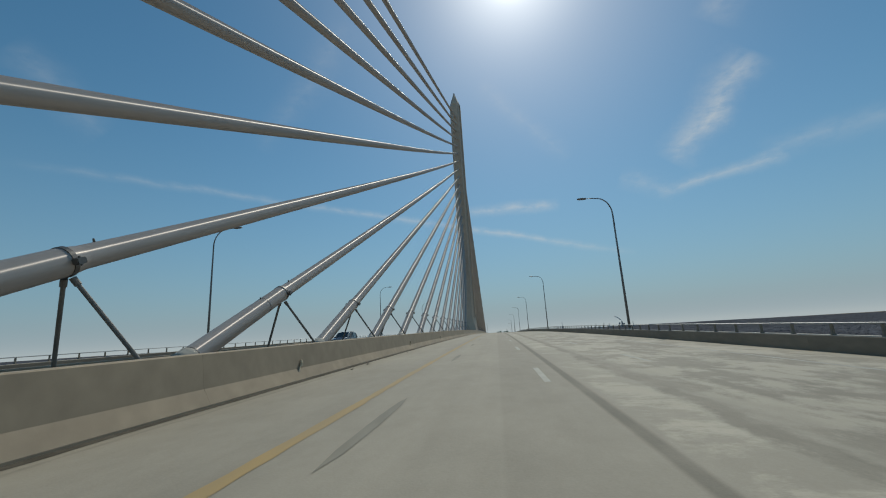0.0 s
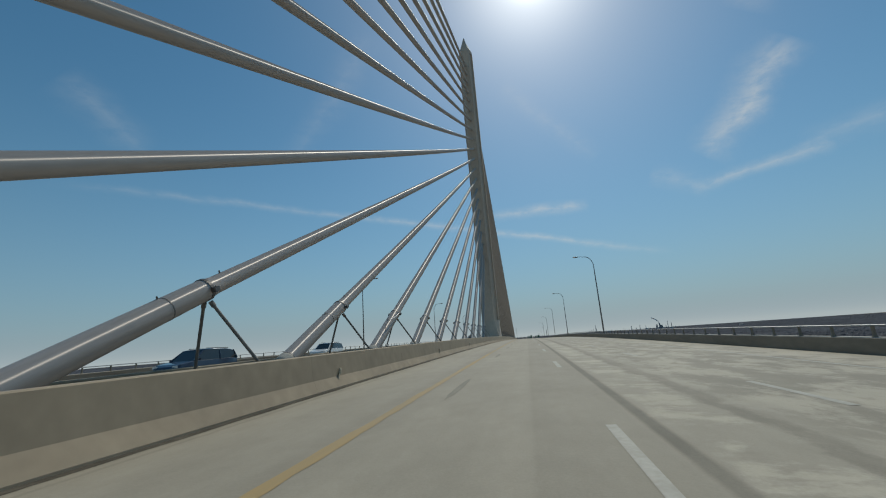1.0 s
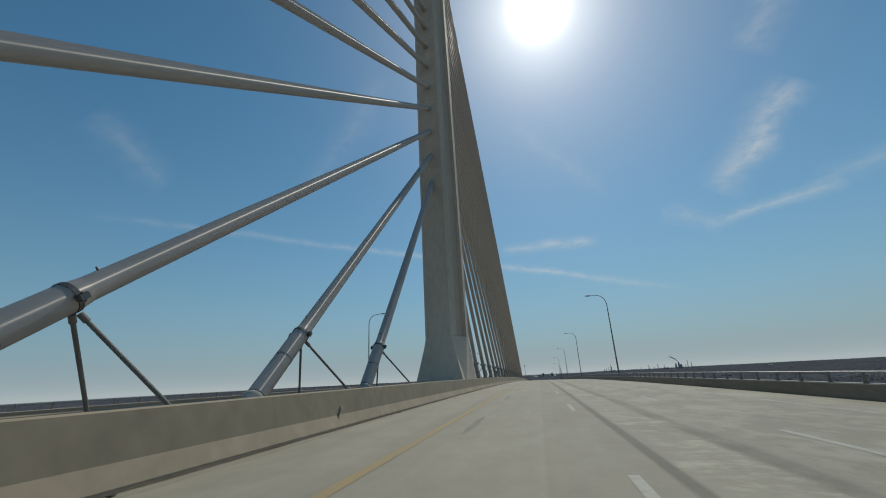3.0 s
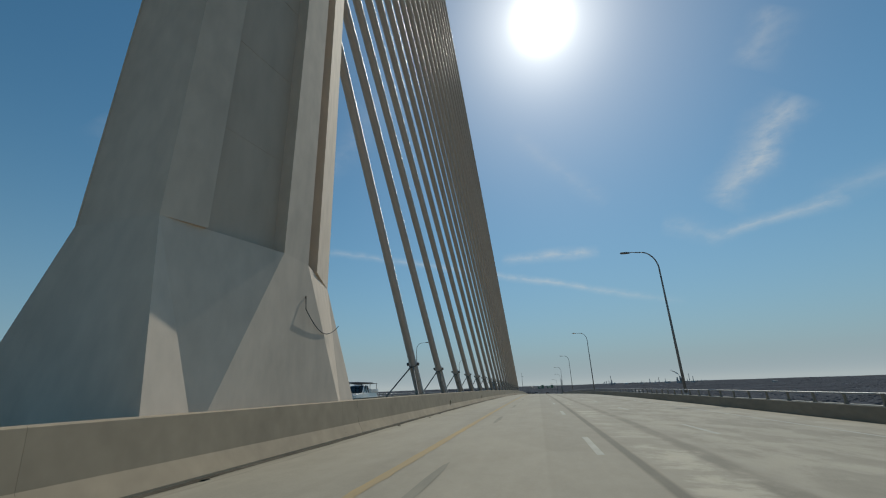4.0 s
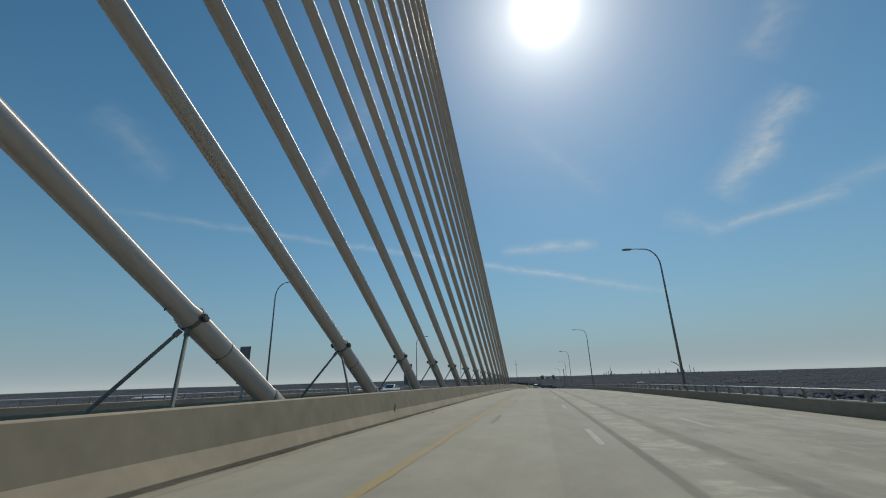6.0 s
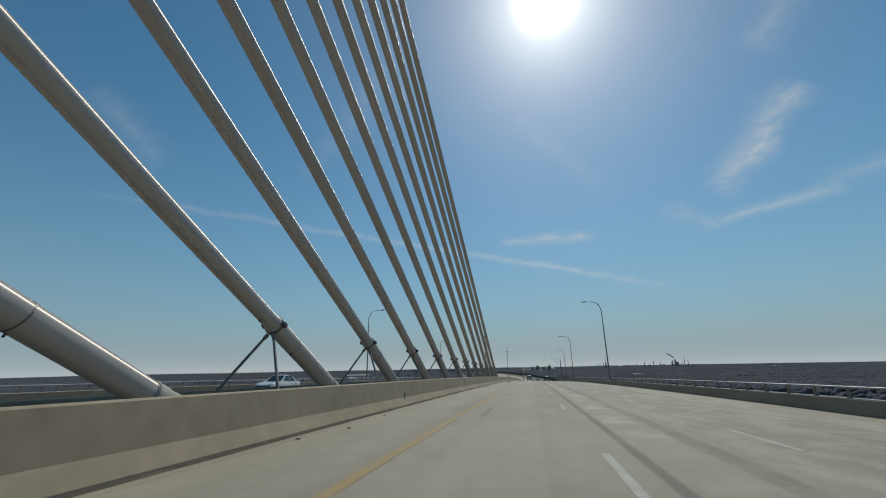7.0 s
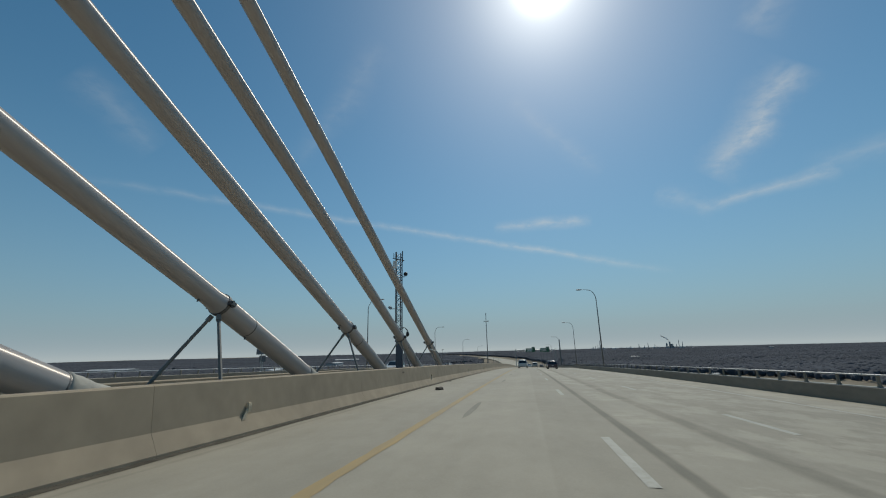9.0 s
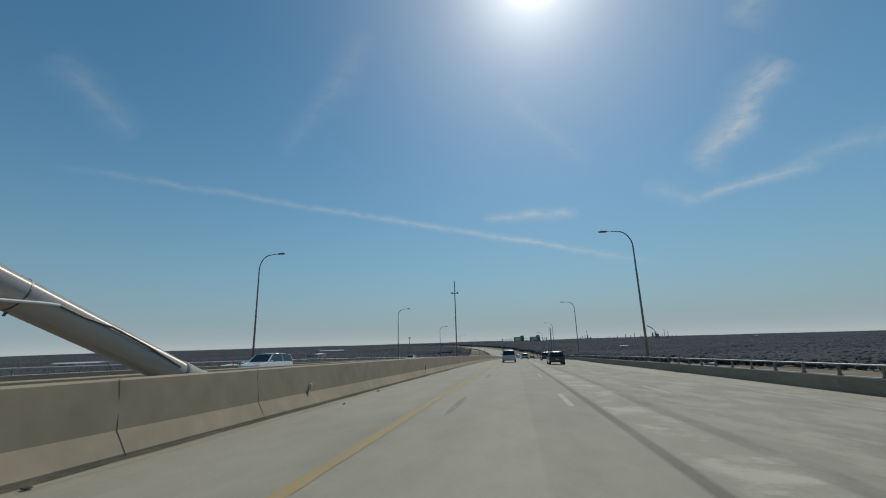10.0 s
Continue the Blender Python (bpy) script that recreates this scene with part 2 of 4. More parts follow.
RAILING = material("dull_rail_steel", (0.25, 0.25, 0.245), 0.5, 0.5, grain=10, broad_scale=0.7, vary=0.22, bump=0.05)
STRUT = material("weathered_strut_steel", (0.19, 0.178, 0.16), 0.65, 0.1, grain=25, broad_scale=2, vary=0.35, bump=0.15)
DARKSTEEL = material("dark_painted_steel", (0.09, 0.10, 0.125), 0.45, 0.3, grain=15, vary=0.25, bump=0.05)
GUTTER = material("gutter_grime", (0.10, 0.088, 0.07), 0.95, grain=6, broad_scale=0.8, vary=0.4, bump=0.3)
WHITE_LINE = material("worn_white_paint", (0.41, 0.392, 0.345), 0.75, grain=11, broad_scale=1.6, vary=0.10, tint=(0.28, 0.262, 0.21), bump=0.1)
YELLOW_LINE = material("worn_yellow_paint", (0.36, 0.245, 0.095), 0.8, grain=6, broad_scale=0.7, vary=0.10, tint=(0.27, 0.215, 0.13), bump=0.1, stretch=(1, 0.12, 1))
SCAR = material("old_line_scar", (0.215, 0.198, 0.155), 0.85, grain=5, broad_scale=0.6, vary=0.22, bump=0.0, stretch=(1, 0.2, 1))
RUST = material("rusty_iron", (0.085, 0.062, 0.047), 0.92, 0.0, grain=25, vary=0.4, bump=0.3)
BRACKET = material("tarnished_bracket", (0.50, 0.41, 0.29), 0.7, 0.0, grain=30, broad_scale=6, vary=0.4, bump=0.2)
RUBBER = material("scrap_rubber", (0.065, 0.052, 0.038), 0.85, grain=30, vary=0.4, bump=0.4)
LAND = material("winter_ground", (0.27, 0.225, 0.165), 0.95, grain=0.05, broad_scale=0.009, vary=0.2, tint=(0.12, 0.105, 0.085), bump=0.0)
# the blue-grey of distance haze is put into the woods' base colour
WOOD = material("haze_blue_woods", (0.165, 0.174, 0.196), 0.95, grain=0.09, broad_scale=0.006, vary=0.34, bump=0.0)


def let_through(m, amount, source):
    """Lets part of the light pass through a loose mass such as twigs or steam."""
    N, L = m.node_tree.nodes, m.node_tree.links
    through_it, mix = N.new("ShaderNodeBsdfTranslucent"), N.new("ShaderNodeMixShader")
    mix.inputs["Fac"].default_value = amount
    if source:
        L.new(N[source].outputs[0], through_it.inputs["Color"])
    L.new(N["Principled BSDF"].outputs[0], mix.inputs[1])
    L.new(through_it.outputs[0], mix.inputs[2])
    L.new(mix.outputs[0], N["Material Output"].inputs["Surface"])


let_through(WOOD, 0.5, "Color Ramp")


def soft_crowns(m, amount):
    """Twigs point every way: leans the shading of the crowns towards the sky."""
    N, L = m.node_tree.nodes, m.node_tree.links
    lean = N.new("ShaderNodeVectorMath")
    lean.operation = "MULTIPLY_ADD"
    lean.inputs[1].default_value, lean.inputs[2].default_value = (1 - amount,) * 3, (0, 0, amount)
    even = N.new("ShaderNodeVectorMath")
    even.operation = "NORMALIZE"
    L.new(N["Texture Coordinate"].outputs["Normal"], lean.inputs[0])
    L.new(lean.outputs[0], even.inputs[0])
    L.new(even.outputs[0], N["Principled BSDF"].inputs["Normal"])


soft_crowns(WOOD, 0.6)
ROOFING = material("pale_metal_roof", (0.42, 0.42, 0.41), 0.6, grain=1.5, broad_scale=0.05, vary=0.1, bump=0.02)
STACK = material("weathered_stack", (0.36, 0.35, 0.35), 0.8, grain=0.6, broad_scale=0.08, vary=0.25, bump=0.0)
STEAM = plain("white_steam", (0.85, 0.85, 0.85), 1.0)
let_through(STEAM, 0.6, "")
BOOT = material("pale_rubber_boot", (0.35, 0.33, 0.285), 0.8, grain=8, broad_scale=1.5, vary=0.25, bump=0.15)
SIGN_GREEN = plain("sign_green", (0.02, 0.10, 0.06), 0.4)
SIGN_BACK = material("sign_back_aluminium", (0.16, 0.17, 0.19), 0.5, 0.5, grain=6, vary=0.15, bump=0.02)
GLASS = plain("tinted_car_glass", (0.015, 0.018, 0.02), 0.06, coat=0.5)
CHROME = plain("chrome", (0.7, 0.7, 0.7), 0.15, 1.0)
BLACK = plain("black_plastic", (0.015, 0.015, 0.016), 0.6)
TAIL = plain("red_lamp_lens", (0.35, 0.012, 0.01), 0.25, coat=0.6)
LENS = plain("clear_lamp_lens", (0.75, 0.75, 0.74), 0.15, coat=0.6)
HEADLAMP = plain("lit_headlamp", (0.8, 0.8, 0.8), 0.2, emit=90.0)
TYRE = plain("tyre", (0.02, 0.02, 0.02), 0.85)
PLATE = plain("plain_plate", (0.5, 0.5, 0.5), 0.5)
ANTENNA = plain("antenna_white", (0.72, 0.72, 0.70), 0.5)
PAINT = {k: plain(k + "_car_paint", c, 0.32, mt, 0.8) for k, c, mt in (
    ("white", (0.72, 0.72, 0.71), 0.0), ("silver", (0.50, 0.50, 0.49), 0.25), ("navy", (0.02, 0.03, 0.06), 0.3),
    ("maroon", (0.075, 0.05, 0.055), 0.4), ("charcoal", (0.075, 0.077, 0.08), 0.3))}


# ---- the line of the bridge ----
SLOPE, BEND = -0.004401, -7.157e-5
X_STAY = -8.647
STRAIGHT = 290.0
LANDING = 860.0


def deck_z(y):
    """Height of the profile grade: a crest, then a steady fall, then a sag on to the plain."""
    if y <= STRAIGHT:
        return SLOPE * y + BEND * y * y
    z0, g = SLOPE * STRAIGHT + BEND * STRAIGHT ** 2, SLOPE + 2 * BEND * STRAIGHT
    if y <= LANDING - 150:
        return z0 + g * (y - STRAIGHT)
    u = min(y, LANDING + 150) - (LANDING - 150)
    return z0 + g * (LANDING - 150 - STRAIGHT) + g * u - g * u * u / 600


def grade(y):
    return (deck_z(y + 0.5) - deck_z(y - 0.5))


def veer(y):
    """Sideways shift of the road where it bends left beyond the bridge."""
    return -0.00011 * max(0.0, y - 620) ** 2


def cross(x):
    """Cross fall of the carriageway towards its outer edge."""
    return -0.022 * max(0.0, x)


GROUND_Z = deck_z(1200) - 0.6


def ease(v, lo, hi):
    s = min(1.0, max(0.0, (v - lo) / (hi - lo)))
    return s * s * (3 - 2 * s)


def at_deck(x, y, z=0.0):
    """A point on the deck: its cross fall grows past the pylon, and its outer edge widens for an exit."""
    z -= 0.0085 * max(0.0, x) * ease(y, 90, 160)
    if x > 9:
        x += 2.3 * ease(y, 228, 276)
    return Vector((x + veer(y), y, deck_z(y) + z))


def on_deck(x, y, z=0.0):
    """The pose of a thing that stands on the deck's fall."""
    return Matrix.Translation(at_deck(x, y, z)) @ pose(0, 0, 0, math.degrees(math.atan(grade(y))), 0, 0)


def upright(x, y, z=0.0, rz=0.0):
    return Matrix.Translation(at_deck(x, y, z)) @ pose(0, 0, 0, 0, 0, rz)


# ---- mesh helpers ----
def mesh_of(name, verts, faces, mat, smooth=False):
    me = bpy.data.meshes.new(name)
    me.from_pydata([tuple(v) for v in verts], [], faces)
    me.materials.append(mat)
    if smooth:
        me.polygons.foreach_set("use_smooth", [True] * len(me.polygons))
    me.update()
    return me


def part(name, bm, mat, parent, label="", smooth=False):
    """Links a bmesh as one mesh object under a thing or a part."""
    bmesh.ops.recalc_face_normals(bm, faces=bm.faces[:])
    me = bpy.data.meshes.new(name)
    bm.to_mesh(me)
    bm.free()
    me.materials.append(mat)
    if smooth:
        me.polygons.foreach_set("use_smooth", [True] * len(me.polygons))
    ob = new(name, me)
    if parent is not None:
        ob.parent = parent
    return tagged(ob, label) if label else ob


def share(name, me, parent, m=None, label=""):
    ob = new(name, me)
    if parent is not None:
        ob.parent = parent
    if m is not None:
        ob.matrix_basis = m
    return tagged(ob, label) if label else ob


def thing(name, label, category, group="", m=None, kind=""):
    ob = new(name)
    ob.empty_display_size = 0.2
    if m is not None:
        ob.matrix_basis = m
    return tagged(ob, label, category, group, kind)


def box(bm, c, s, bevel=0.0, turn=None):
    r = bmesh.ops.create_cube(bm, size=1, matrix=Matrix.Translation(c) @ (turn or Matrix()) @ Matrix.Diagonal((*s, 1)))
    if bevel:
        es = list({e for v in r["verts"] for e in v.link_edges})
        bmesh.ops.bevel(bm, geom=es, offset=bevel, segments=2, affect="EDGES", clamp_overlap=True)
    return bm


def rod(bm, a, b, r1, r2=None, sides=12):
    a, b = Vector(a), Vector(b)
    m = Matrix.Translation((a + b) / 2) @ (b - a).to_track_quat("Z", "Y").to_matrix().to_4x4()
    bmesh.ops.create_cone(bm, cap_ends=True, segments=sides, radius1=r1, radius2=r1 if r2 is None else r2, depth=(b - a).length, matrix=m)
    return bm


def pipe(bm, points, radii, sides=12):
    """A tube along a line of points."""
    points = [Vector(p) for p in points]
    rings, side = [], None
    for i, p in enumerate(points):
        t = (points[min(i + 1, len(points) - 1)] - points[max(i - 1, 0)]).normalized()
        side = (side - t * side.dot(t)).normalized() if side else t.orthogonal().normalized()
        up = t.cross(side)
        rings.append([bm.verts.new(p + radii[i] * (math.cos(k * math.tau / sides) * side + math.sin(k * math.tau / sides) * up)) for k in range(sides)])
    for a, b in zip(rings, rings[1:]):
        for k in range(sides):
            bm.faces.new((a[k], a[(k + 1) % sides], b[(k + 1) % sides], b[k]))
    bm.faces.new(rings[0][::-1])
    bm.faces.new(rings[-1])
    return bm


def loft(bm, rings, closed=True, caps=True):
    made = [[bm.verts.new(v) for v in ring] for ring in rings]
    n = len(made[0])
    for a, b in zip(made, made[1:]):
        for k in range(n if closed else n - 1):
            bm.faces.new((a[k], a[(k + 1) % n], b[(k + 1) % n], b[k]))
    if caps:
        bm.faces.new(made[0][::-1])
        bm.faces.new(made[-1])
    return bm


def sweep_mesh(name, profile, y0, y1, step, mat, closed=True):
    """A profile of x, z drawn along the bridge's line."""
    ys = list(np.arange(y0, y1 + step * 0.5, step))
    k = len(profile)
    vs = [at_deck(x, y, z) for y in ys for x, z in profile]
    fs = []
    for i in range(len(ys) - 1):
        for j in range(k if closed else k - 1):
            a, b = i * k + j, i * k + (j + 1) % k
            fs.append((a, b, b + k, a + k))
    if closed:
        fs += [tuple(range(k))[::-1], tuple(range((len(ys) - 1) * k, len(ys) * k))]
    return mesh_of(name, vs, fs, mat)


# ---- land ----
def build_land():
    n, reach = 90, 4950.0
    ts = np.linspace(-1, 1, n)
    xs = np.sign(ts) * np.abs(ts) ** 1.8 * reach
    vs, fs = [], []
    for j in range(n):
        for i in range(n):
            x, y = xs[i], xs[j]
            r = math.hypot(x, y)
            z = GROUND_Z + 3.0 * noise.noise((x * 0.002, y * 0.002, 0)) - 1.5
            if r > 1800:
                z += min(1, (r - 1800) / 2200) * (4 + 4 * noise.noise((x * 0.0006, y * 0.0006, 4)))
            if y > 500 and abs(x + 8 - veer(y)) < 90:
                z = min(z, GROUND_Z - 1.2)
            vs.append((x, y, z))
    for j in range(n - 1):
        for i in range(n - 1):
            a = j * n + i
            fs.append((a, a + 1, a + 1 + n, a + n))
    tagged(new("ground", mesh_of("ground", vs, fs, LAND, True)), "flat brown winter plain far below the bridge", "ground", kind="structure")


def clear_of_road(x, y):
    """How far inside the woods' edge a place lies: the marsh beside the bridge is open."""
    side = 270 if x > 0 else 160
    gap = side if y < 540 else max(70, side - (y - 540) * 0.6)
    return abs(x + 8 - veer(y)) - gap + 14 * noise.noise((x * 0.02, y * 0.02, 5))


def lie_of_land(x, y, d):
    """Height of the ground under the woods: flat near the bridge, low swells far off."""
    far = min(1.0, max(0.0, (d - 1800) / 2200))
    return far * (1 + 7 * noise.noise((x * 0.0016, y * 0.0016, 6))) + 1.4 * noise.noise((x * 0.006, y * 0.006, 1))


def stand_of(x, y, d):
    """How thickly the woods stand here: clumps with glades between them."""
    return noise.noise((x * 0.003, y * 0.003, 9)) + 0.4 * noise.noise((x * 0.011, y * 0.011, 2)) + 0.22 + 0.0003 * d


def build_woods():
    """Bare woods on the plain: a rolling canopy with some hundred thousand rounded, ragged crowns on it."""
    rng = np.random.default_rng(7)
    sides = 5
    k5 = np.arange(sides) * math.tau / sides
    base = np.vstack([np.stack([0.8 * np.cos(k5), 0.8 * np.sin(k5), -1.1 + 0 * k5], -1),
                      np.stack([np.cos(k5 + 0.6), np.sin(k5 + 0.6), 0.1 + 0 * k5], -1), [(0, 0, 0.85)]])
    tri = []
    for k in range(sides):
        n = (k + 1) % sides
        tri += [(k, n, sides + k), (n, sides + n, sides + k), (sides + k, sides + n, 2 * sides)]
    tri = np.array(tri)
    want, tries = 150000, 520000
    # crowns per ring of the plain follow its area, thinning as the crowns grow broader in the distance
    ds = np.linspace(290, 4700, 2000)
    weight = ds / (2.1 + ds / 560) ** 2
    dist = np.interp(rng.uniform(0, 1, tries), np.cumsum(weight) / weight.sum(), ds)
    ang = rng.uniform(-1.4, 1.1, tries)
    x, y = np.sin(ang) * dist, np.cos(ang) * dist
    keep = []
    for i in range(tries):
        if stand_of(x[i], y[i], dist[i]) > 0.06 * rng.random() and clear_of_road(x[i], y[i]) > 0:
            keep.append(i)
        if len(keep) == want:
            break
    k = np.array(keep)
    x, y, dist = x[k], y[k], dist[k]
    size = rng.uniform(0.75, 1.35, len(k)) * (2.1 + dist / 560)
    tall = rng.uniform(2.1, 3.8, len(k))
    jit = rng.uniform(0.65, 1.3, (len(k), len(base), 1))
    v = base[None] * jit
    v = v * np.stack([size, size, tall], -1)[:, None, :]
    turn = rng.uniform(0, math.tau, len(k))
    c, s = np.cos(turn)[:, None], np.sin(turn)[:, None]
    v[..., 0], v[..., 1] = v[..., 0] * c - v[..., 1] * s, v[..., 0] * s + v[..., 1] * c
    lift = np.array([lie_of_land(*p) for p in zip(x, y, dist)])
    v += np.stack([x, y, GROUND_Z + lift + 4.2 + rng.uniform(-1.2, 0.9, len(k))], -1)[:, None, :]
    f = (tri[None] + (np.arange(len(k)) * len(base))[:, None, None]).reshape(-1, 3)
    # the closed canopy under the crowns, sinking below the ground between the stands
    na, nr = 460, 190
    grid = []
    for d in 290 * (4900 / 290) ** np.linspace(0, 1, nr):
        for a in np.linspace(-1.72, 1.72, na):
            px, py = math.sin(a) * d, math.cos(a) * d
            stand = min(1, max(0, stand_of(px, py, d) / 0.08)) * ease(clear_of_road(px, py), 5, 60)
            grid.append((px, py, GROUND_Z - 6 + stand * (11.2 + lie_of_land(px, py, d) + rng.uniform(-0.6, 0.6))))
    i, j = np.meshgrid(np.arange(na - 1), np.arange(nr - 1))
    q = (j * na + i).ravel()
    sheet = np.vstack([np.stack([q, q + na, q + 1], -1), np.stack([q + 1, q + na, q + na + 1], -1)])
    me = bpy.data.meshes.new("woods")
    v = v.reshape(-1, 3)
    f = np.vstack([f, sheet + len(v)])
    v = np.vstack([v, grid])
    me.vertices.add(len(v))
    me.vertices.foreach_set("co", v.ravel())
    me.loops.add(f.size)
    me.loops.foreach_set("vertex_index", f.ravel().astype(np.int32))
    me.polygons.add(len(f))
    me.polygons.foreach_set("loop_start", np.arange(0, f.size, 3, dtype=np.int32))
    me.polygons.foreach_set("loop_total", np.full(len(f), 3, dtype=np.int32))
    me.polygons.foreach_set("use_smooth", [True] * len(f))
    me.update()
    me.validate()
    # this colour holds haze over grey-brown woods
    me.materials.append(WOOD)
    tagged(new("winter_woods", me), "leafless woods spread over the plain, coloured blue-grey as if by haze", "woods", kind="stuff")


build_land()
build_woods()


# ---- decks, barriers and parapets ----
DECK_Y0, DECK_Y1 = -240.0, 900.0


X_TOE, X_PAR = -6.01, 10.98


def mirror(profile):
    return [(2 * X_STAY - x, z) for x, z in profile][::-1]


def far_side(x):
    """Height of the opposite carriageway, which rises a little towards its outer edge."""
    return 0.008 * max(0.0, x + 6)


DECK = [(-6.70, -0.02), (X_TOE, 0), (0, 0), (4, cross(4)), (8, cross(8)), (11.9, cross(11.9)), (11.9, -0.75), (5.0, -1.2), (2.0, -4.2), (-6.70, -4.2)]
FAR_DECK = [(-6.70, -0.02), (X_TOE, 0), (4, far_side(4)), (11.9, far_side(11.9)), (11.9, -0.65), (5.0, -1.2), (2.0, -4.2), (-6.70, -4.2)]
road = tagged(new("road", sweep_mesh("road", DECK, DECK_Y0, DECK_Y1, 6, PAVING)),
              "grey broomed concrete bridge carriageway with tyre streaks", "road", kind="structure")
opposite = tagged(new("road_opposite", sweep_mesh("road_opposite", mirror(FAR_DECK), DECK_Y0, DECK_Y1, 6, PAVING)),
                  "grey concrete carriageway of the opposite direction", "road", kind="structure")
tagged(new("median_slab", sweep_mesh("median_slab", [(-6.71, 0.6), (-10.58, 0.6), (-10.58, -4.1), (-6.71, -4.1)], DECK_Y0, DECK_Y1, 6, PARAPET)),
       "raised concrete median between the two carriageways", "median", kind="structure")
far_road = sweep_mesh("road_far", [(-32, 0.0), (13, 0.0), (13, -0.8), (-32, -0.8)], DECK_Y1 + 0.5, 1900, 10, PAVING)
tagged(new("road_far", far_road), "pale concrete motorway bending away over the plain", "road", kind="structure")


def ragged_line(name, x, width, y0, y1, mat, seed):
    """A painted line with chipped, uneven edges."""
    rng = random.Random(seed)
    vs, fs = [], []
    for k, y in enumerate(np.arange(y0, y1, 0.45)):
        fray = 0.25 + 0.35 * max(0, noise.noise((seed, y * 0.12, 0)))
        a, b = (width * (0.5 - fray * rng.random() * 0.5) for _ in range(2))
        vs += [at_deck(x - a, y, cross(x - a) + 0.004), at_deck(x + b, y, cross(x + b) + 0.004)]
        if k:
            fs.append((2 * k - 2, 2 * k - 1, 2 * k + 1, 2 * k))
    return share(name, mesh_of(name, vs, fs, mat), road)


ragged_line("edge_line", -2.79, 0.24, DECK_Y0, 800, YELLOW_LINE, 3)
ragged_line("edge_line", 8.40, 0.18, DECK_Y0, 800, WHITE_LINE, 9)


def gutter_strip(y0, y1):
    """A thin ragged line of grit along the barrier's foot."""
    rng = random.Random(31)
    ys = list(np.arange(y0, y1, 0.7))
    vs, fs = [], []
    for k, y in enumerate(ys):
        w = 0.14 + 0.05 * noise.noise((0, y * 0.35, 3)) + rng.uniform(-0.02, 0.02)
        vs += [at_deck(X_TOE + 0.002, y, 0.012), at_deck(X_TOE + 0.002 + w, y, 0.004)]
        if k:
            fs.append((2 * k - 2, 2 * k - 1, 2 * k + 1, 2 * k))
    return mesh_of("gutter_grit", vs, fs, GUTTER)


share("gutter_grit", gutter_strip(DECK_Y0, 600), road)
dash = mesh_of("lane_dash", [(-0.075, -1.52, 0.005), (0.075, -1.52, 0.005), (0.075, 1.52, 0.005), (-0.075, 1.52, 0.005)], [(0, 1, 2, 3)], WHITE_LINE)
for lane_x, first in ((0.95, DASH_0), (4.66, DASH_0 + 4.2)):
    y = first - 12.19 * 20
    while y < 620:
        share("lane_dash", dash, road, on_deck(lane_x, y, cross(lane_x)))
        y += 12.19
scar = mesh_of("line_scar", [(-0.02, -2.1, 0.005), (0.07, -1.5, 0.005), (0.10, -0.2, 0.005), (0.08, 1.2, 0.005), (0.02, 2.0, 0.005), (-0.05, 1.6, 0.005), (-0.09, 0.5, 0.005), (-0.08, -1.3, 0.005)], [(0, 1, 7), (1, 2, 6, 7), (2, 3, 5, 6), (3, 4, 5)], SCAR)
for y in (-126.5, -114.3, -102.4, -90.7, -76.2, -63.5, -54.0, -41.0, -28.5, -16.0, -4.0, 8.5, 20.9, 37.9, 52.0, 66.3, 80.4, 95.1, 108.0, 120.7, 136.0, 152.4, 168.7, 182.0, 195.0, 208.0, 221.0):
    share("line_scar", scar, road, on_deck(-1.97, y + 0.6))


def barrier_segment(length):
    """A sloped-face concrete safety barrier with rounded arrises; its face looks along +x."""
    prof = [(0, 0), (0, 0.05), (-0.17, 0.36), (-0.25, 1.055), (-0.273, 1.075), (-0.62, 1.075), (-0.645, 1.05), (-0.66, 0.0)]
    bm = bmesh.new()
    loft(bm, [[(x, y, z) for x, z in prof] for y in (-length / 2 + 0.001, 0.0, length / 2 - 0.001)])
    bmesh.ops.recalc_face_normals(bm, faces=bm.faces[:])
    me = bpy.data.meshes.new("panel")
    bm.to_mesh(me)
    bm.free()
    me.materials.append(BARRIER)
    return me


SEG = 8.45
seg = barrier_segment(SEG)
turned = pose(0, 0, 0, 0, 0, 180)
near_barrier = thing("median_barrier", "long grey concrete safety barrier beside the left shoulder", "barrier", kind="structure")
far_barrier = thing("opposite_barrier", "long grey concrete safety barrier of the opposite carriageway", "barrier", kind="structure")
y = 2.67 - SEG * 26.5
while y < 690:
    share("panel", seg, near_barrier, on_deck(X_TOE, y))
    share("panel", seg, far_barrier, on_deck(2 * X_STAY - X_TOE, y) @ turned @ Matrix.Diagonal((1, 1, 0.91, 1)))
    y += SEG


def joint_strip(y, w, seed):
    """Dark chipped filler in a joint of the barrier, standing a little proud of its face."""
    prof = [(0.004, 0.0), (0.004, 0.05), (-0.08, 0.20), (-0.166, 0.36), (-0.20, 0.60), (-0.226, 0.83), (-0.247, 1.055), (-0.27, 1.079), (-0.62, 1.079)]
    rng = random.Random(seed)
    vs, fs = [], []
    for k, (a, b) in enumerate(prof):
        lean = 0.012 * math.sin(k * 1.7 + seed) + (0.03 if b < 0.3 else 0)
        vs += [(a + 0.002, lean - w * rng.uniform(0.3, 1.0), b), (a + 0.002, lean + w * rng.uniform(0.3, 1.0), b)]
        if k:
            fs.append((2 * k - 2, 2 * k - 1, 2 * k + 1, 2 * k))
    share("joint", mesh_of("joint", vs, fs, GUTTER), near_barrier, on_deck(X_TOE, y), "dark chipped joint filler")


joint_strip(176.75, 0.010, 1)
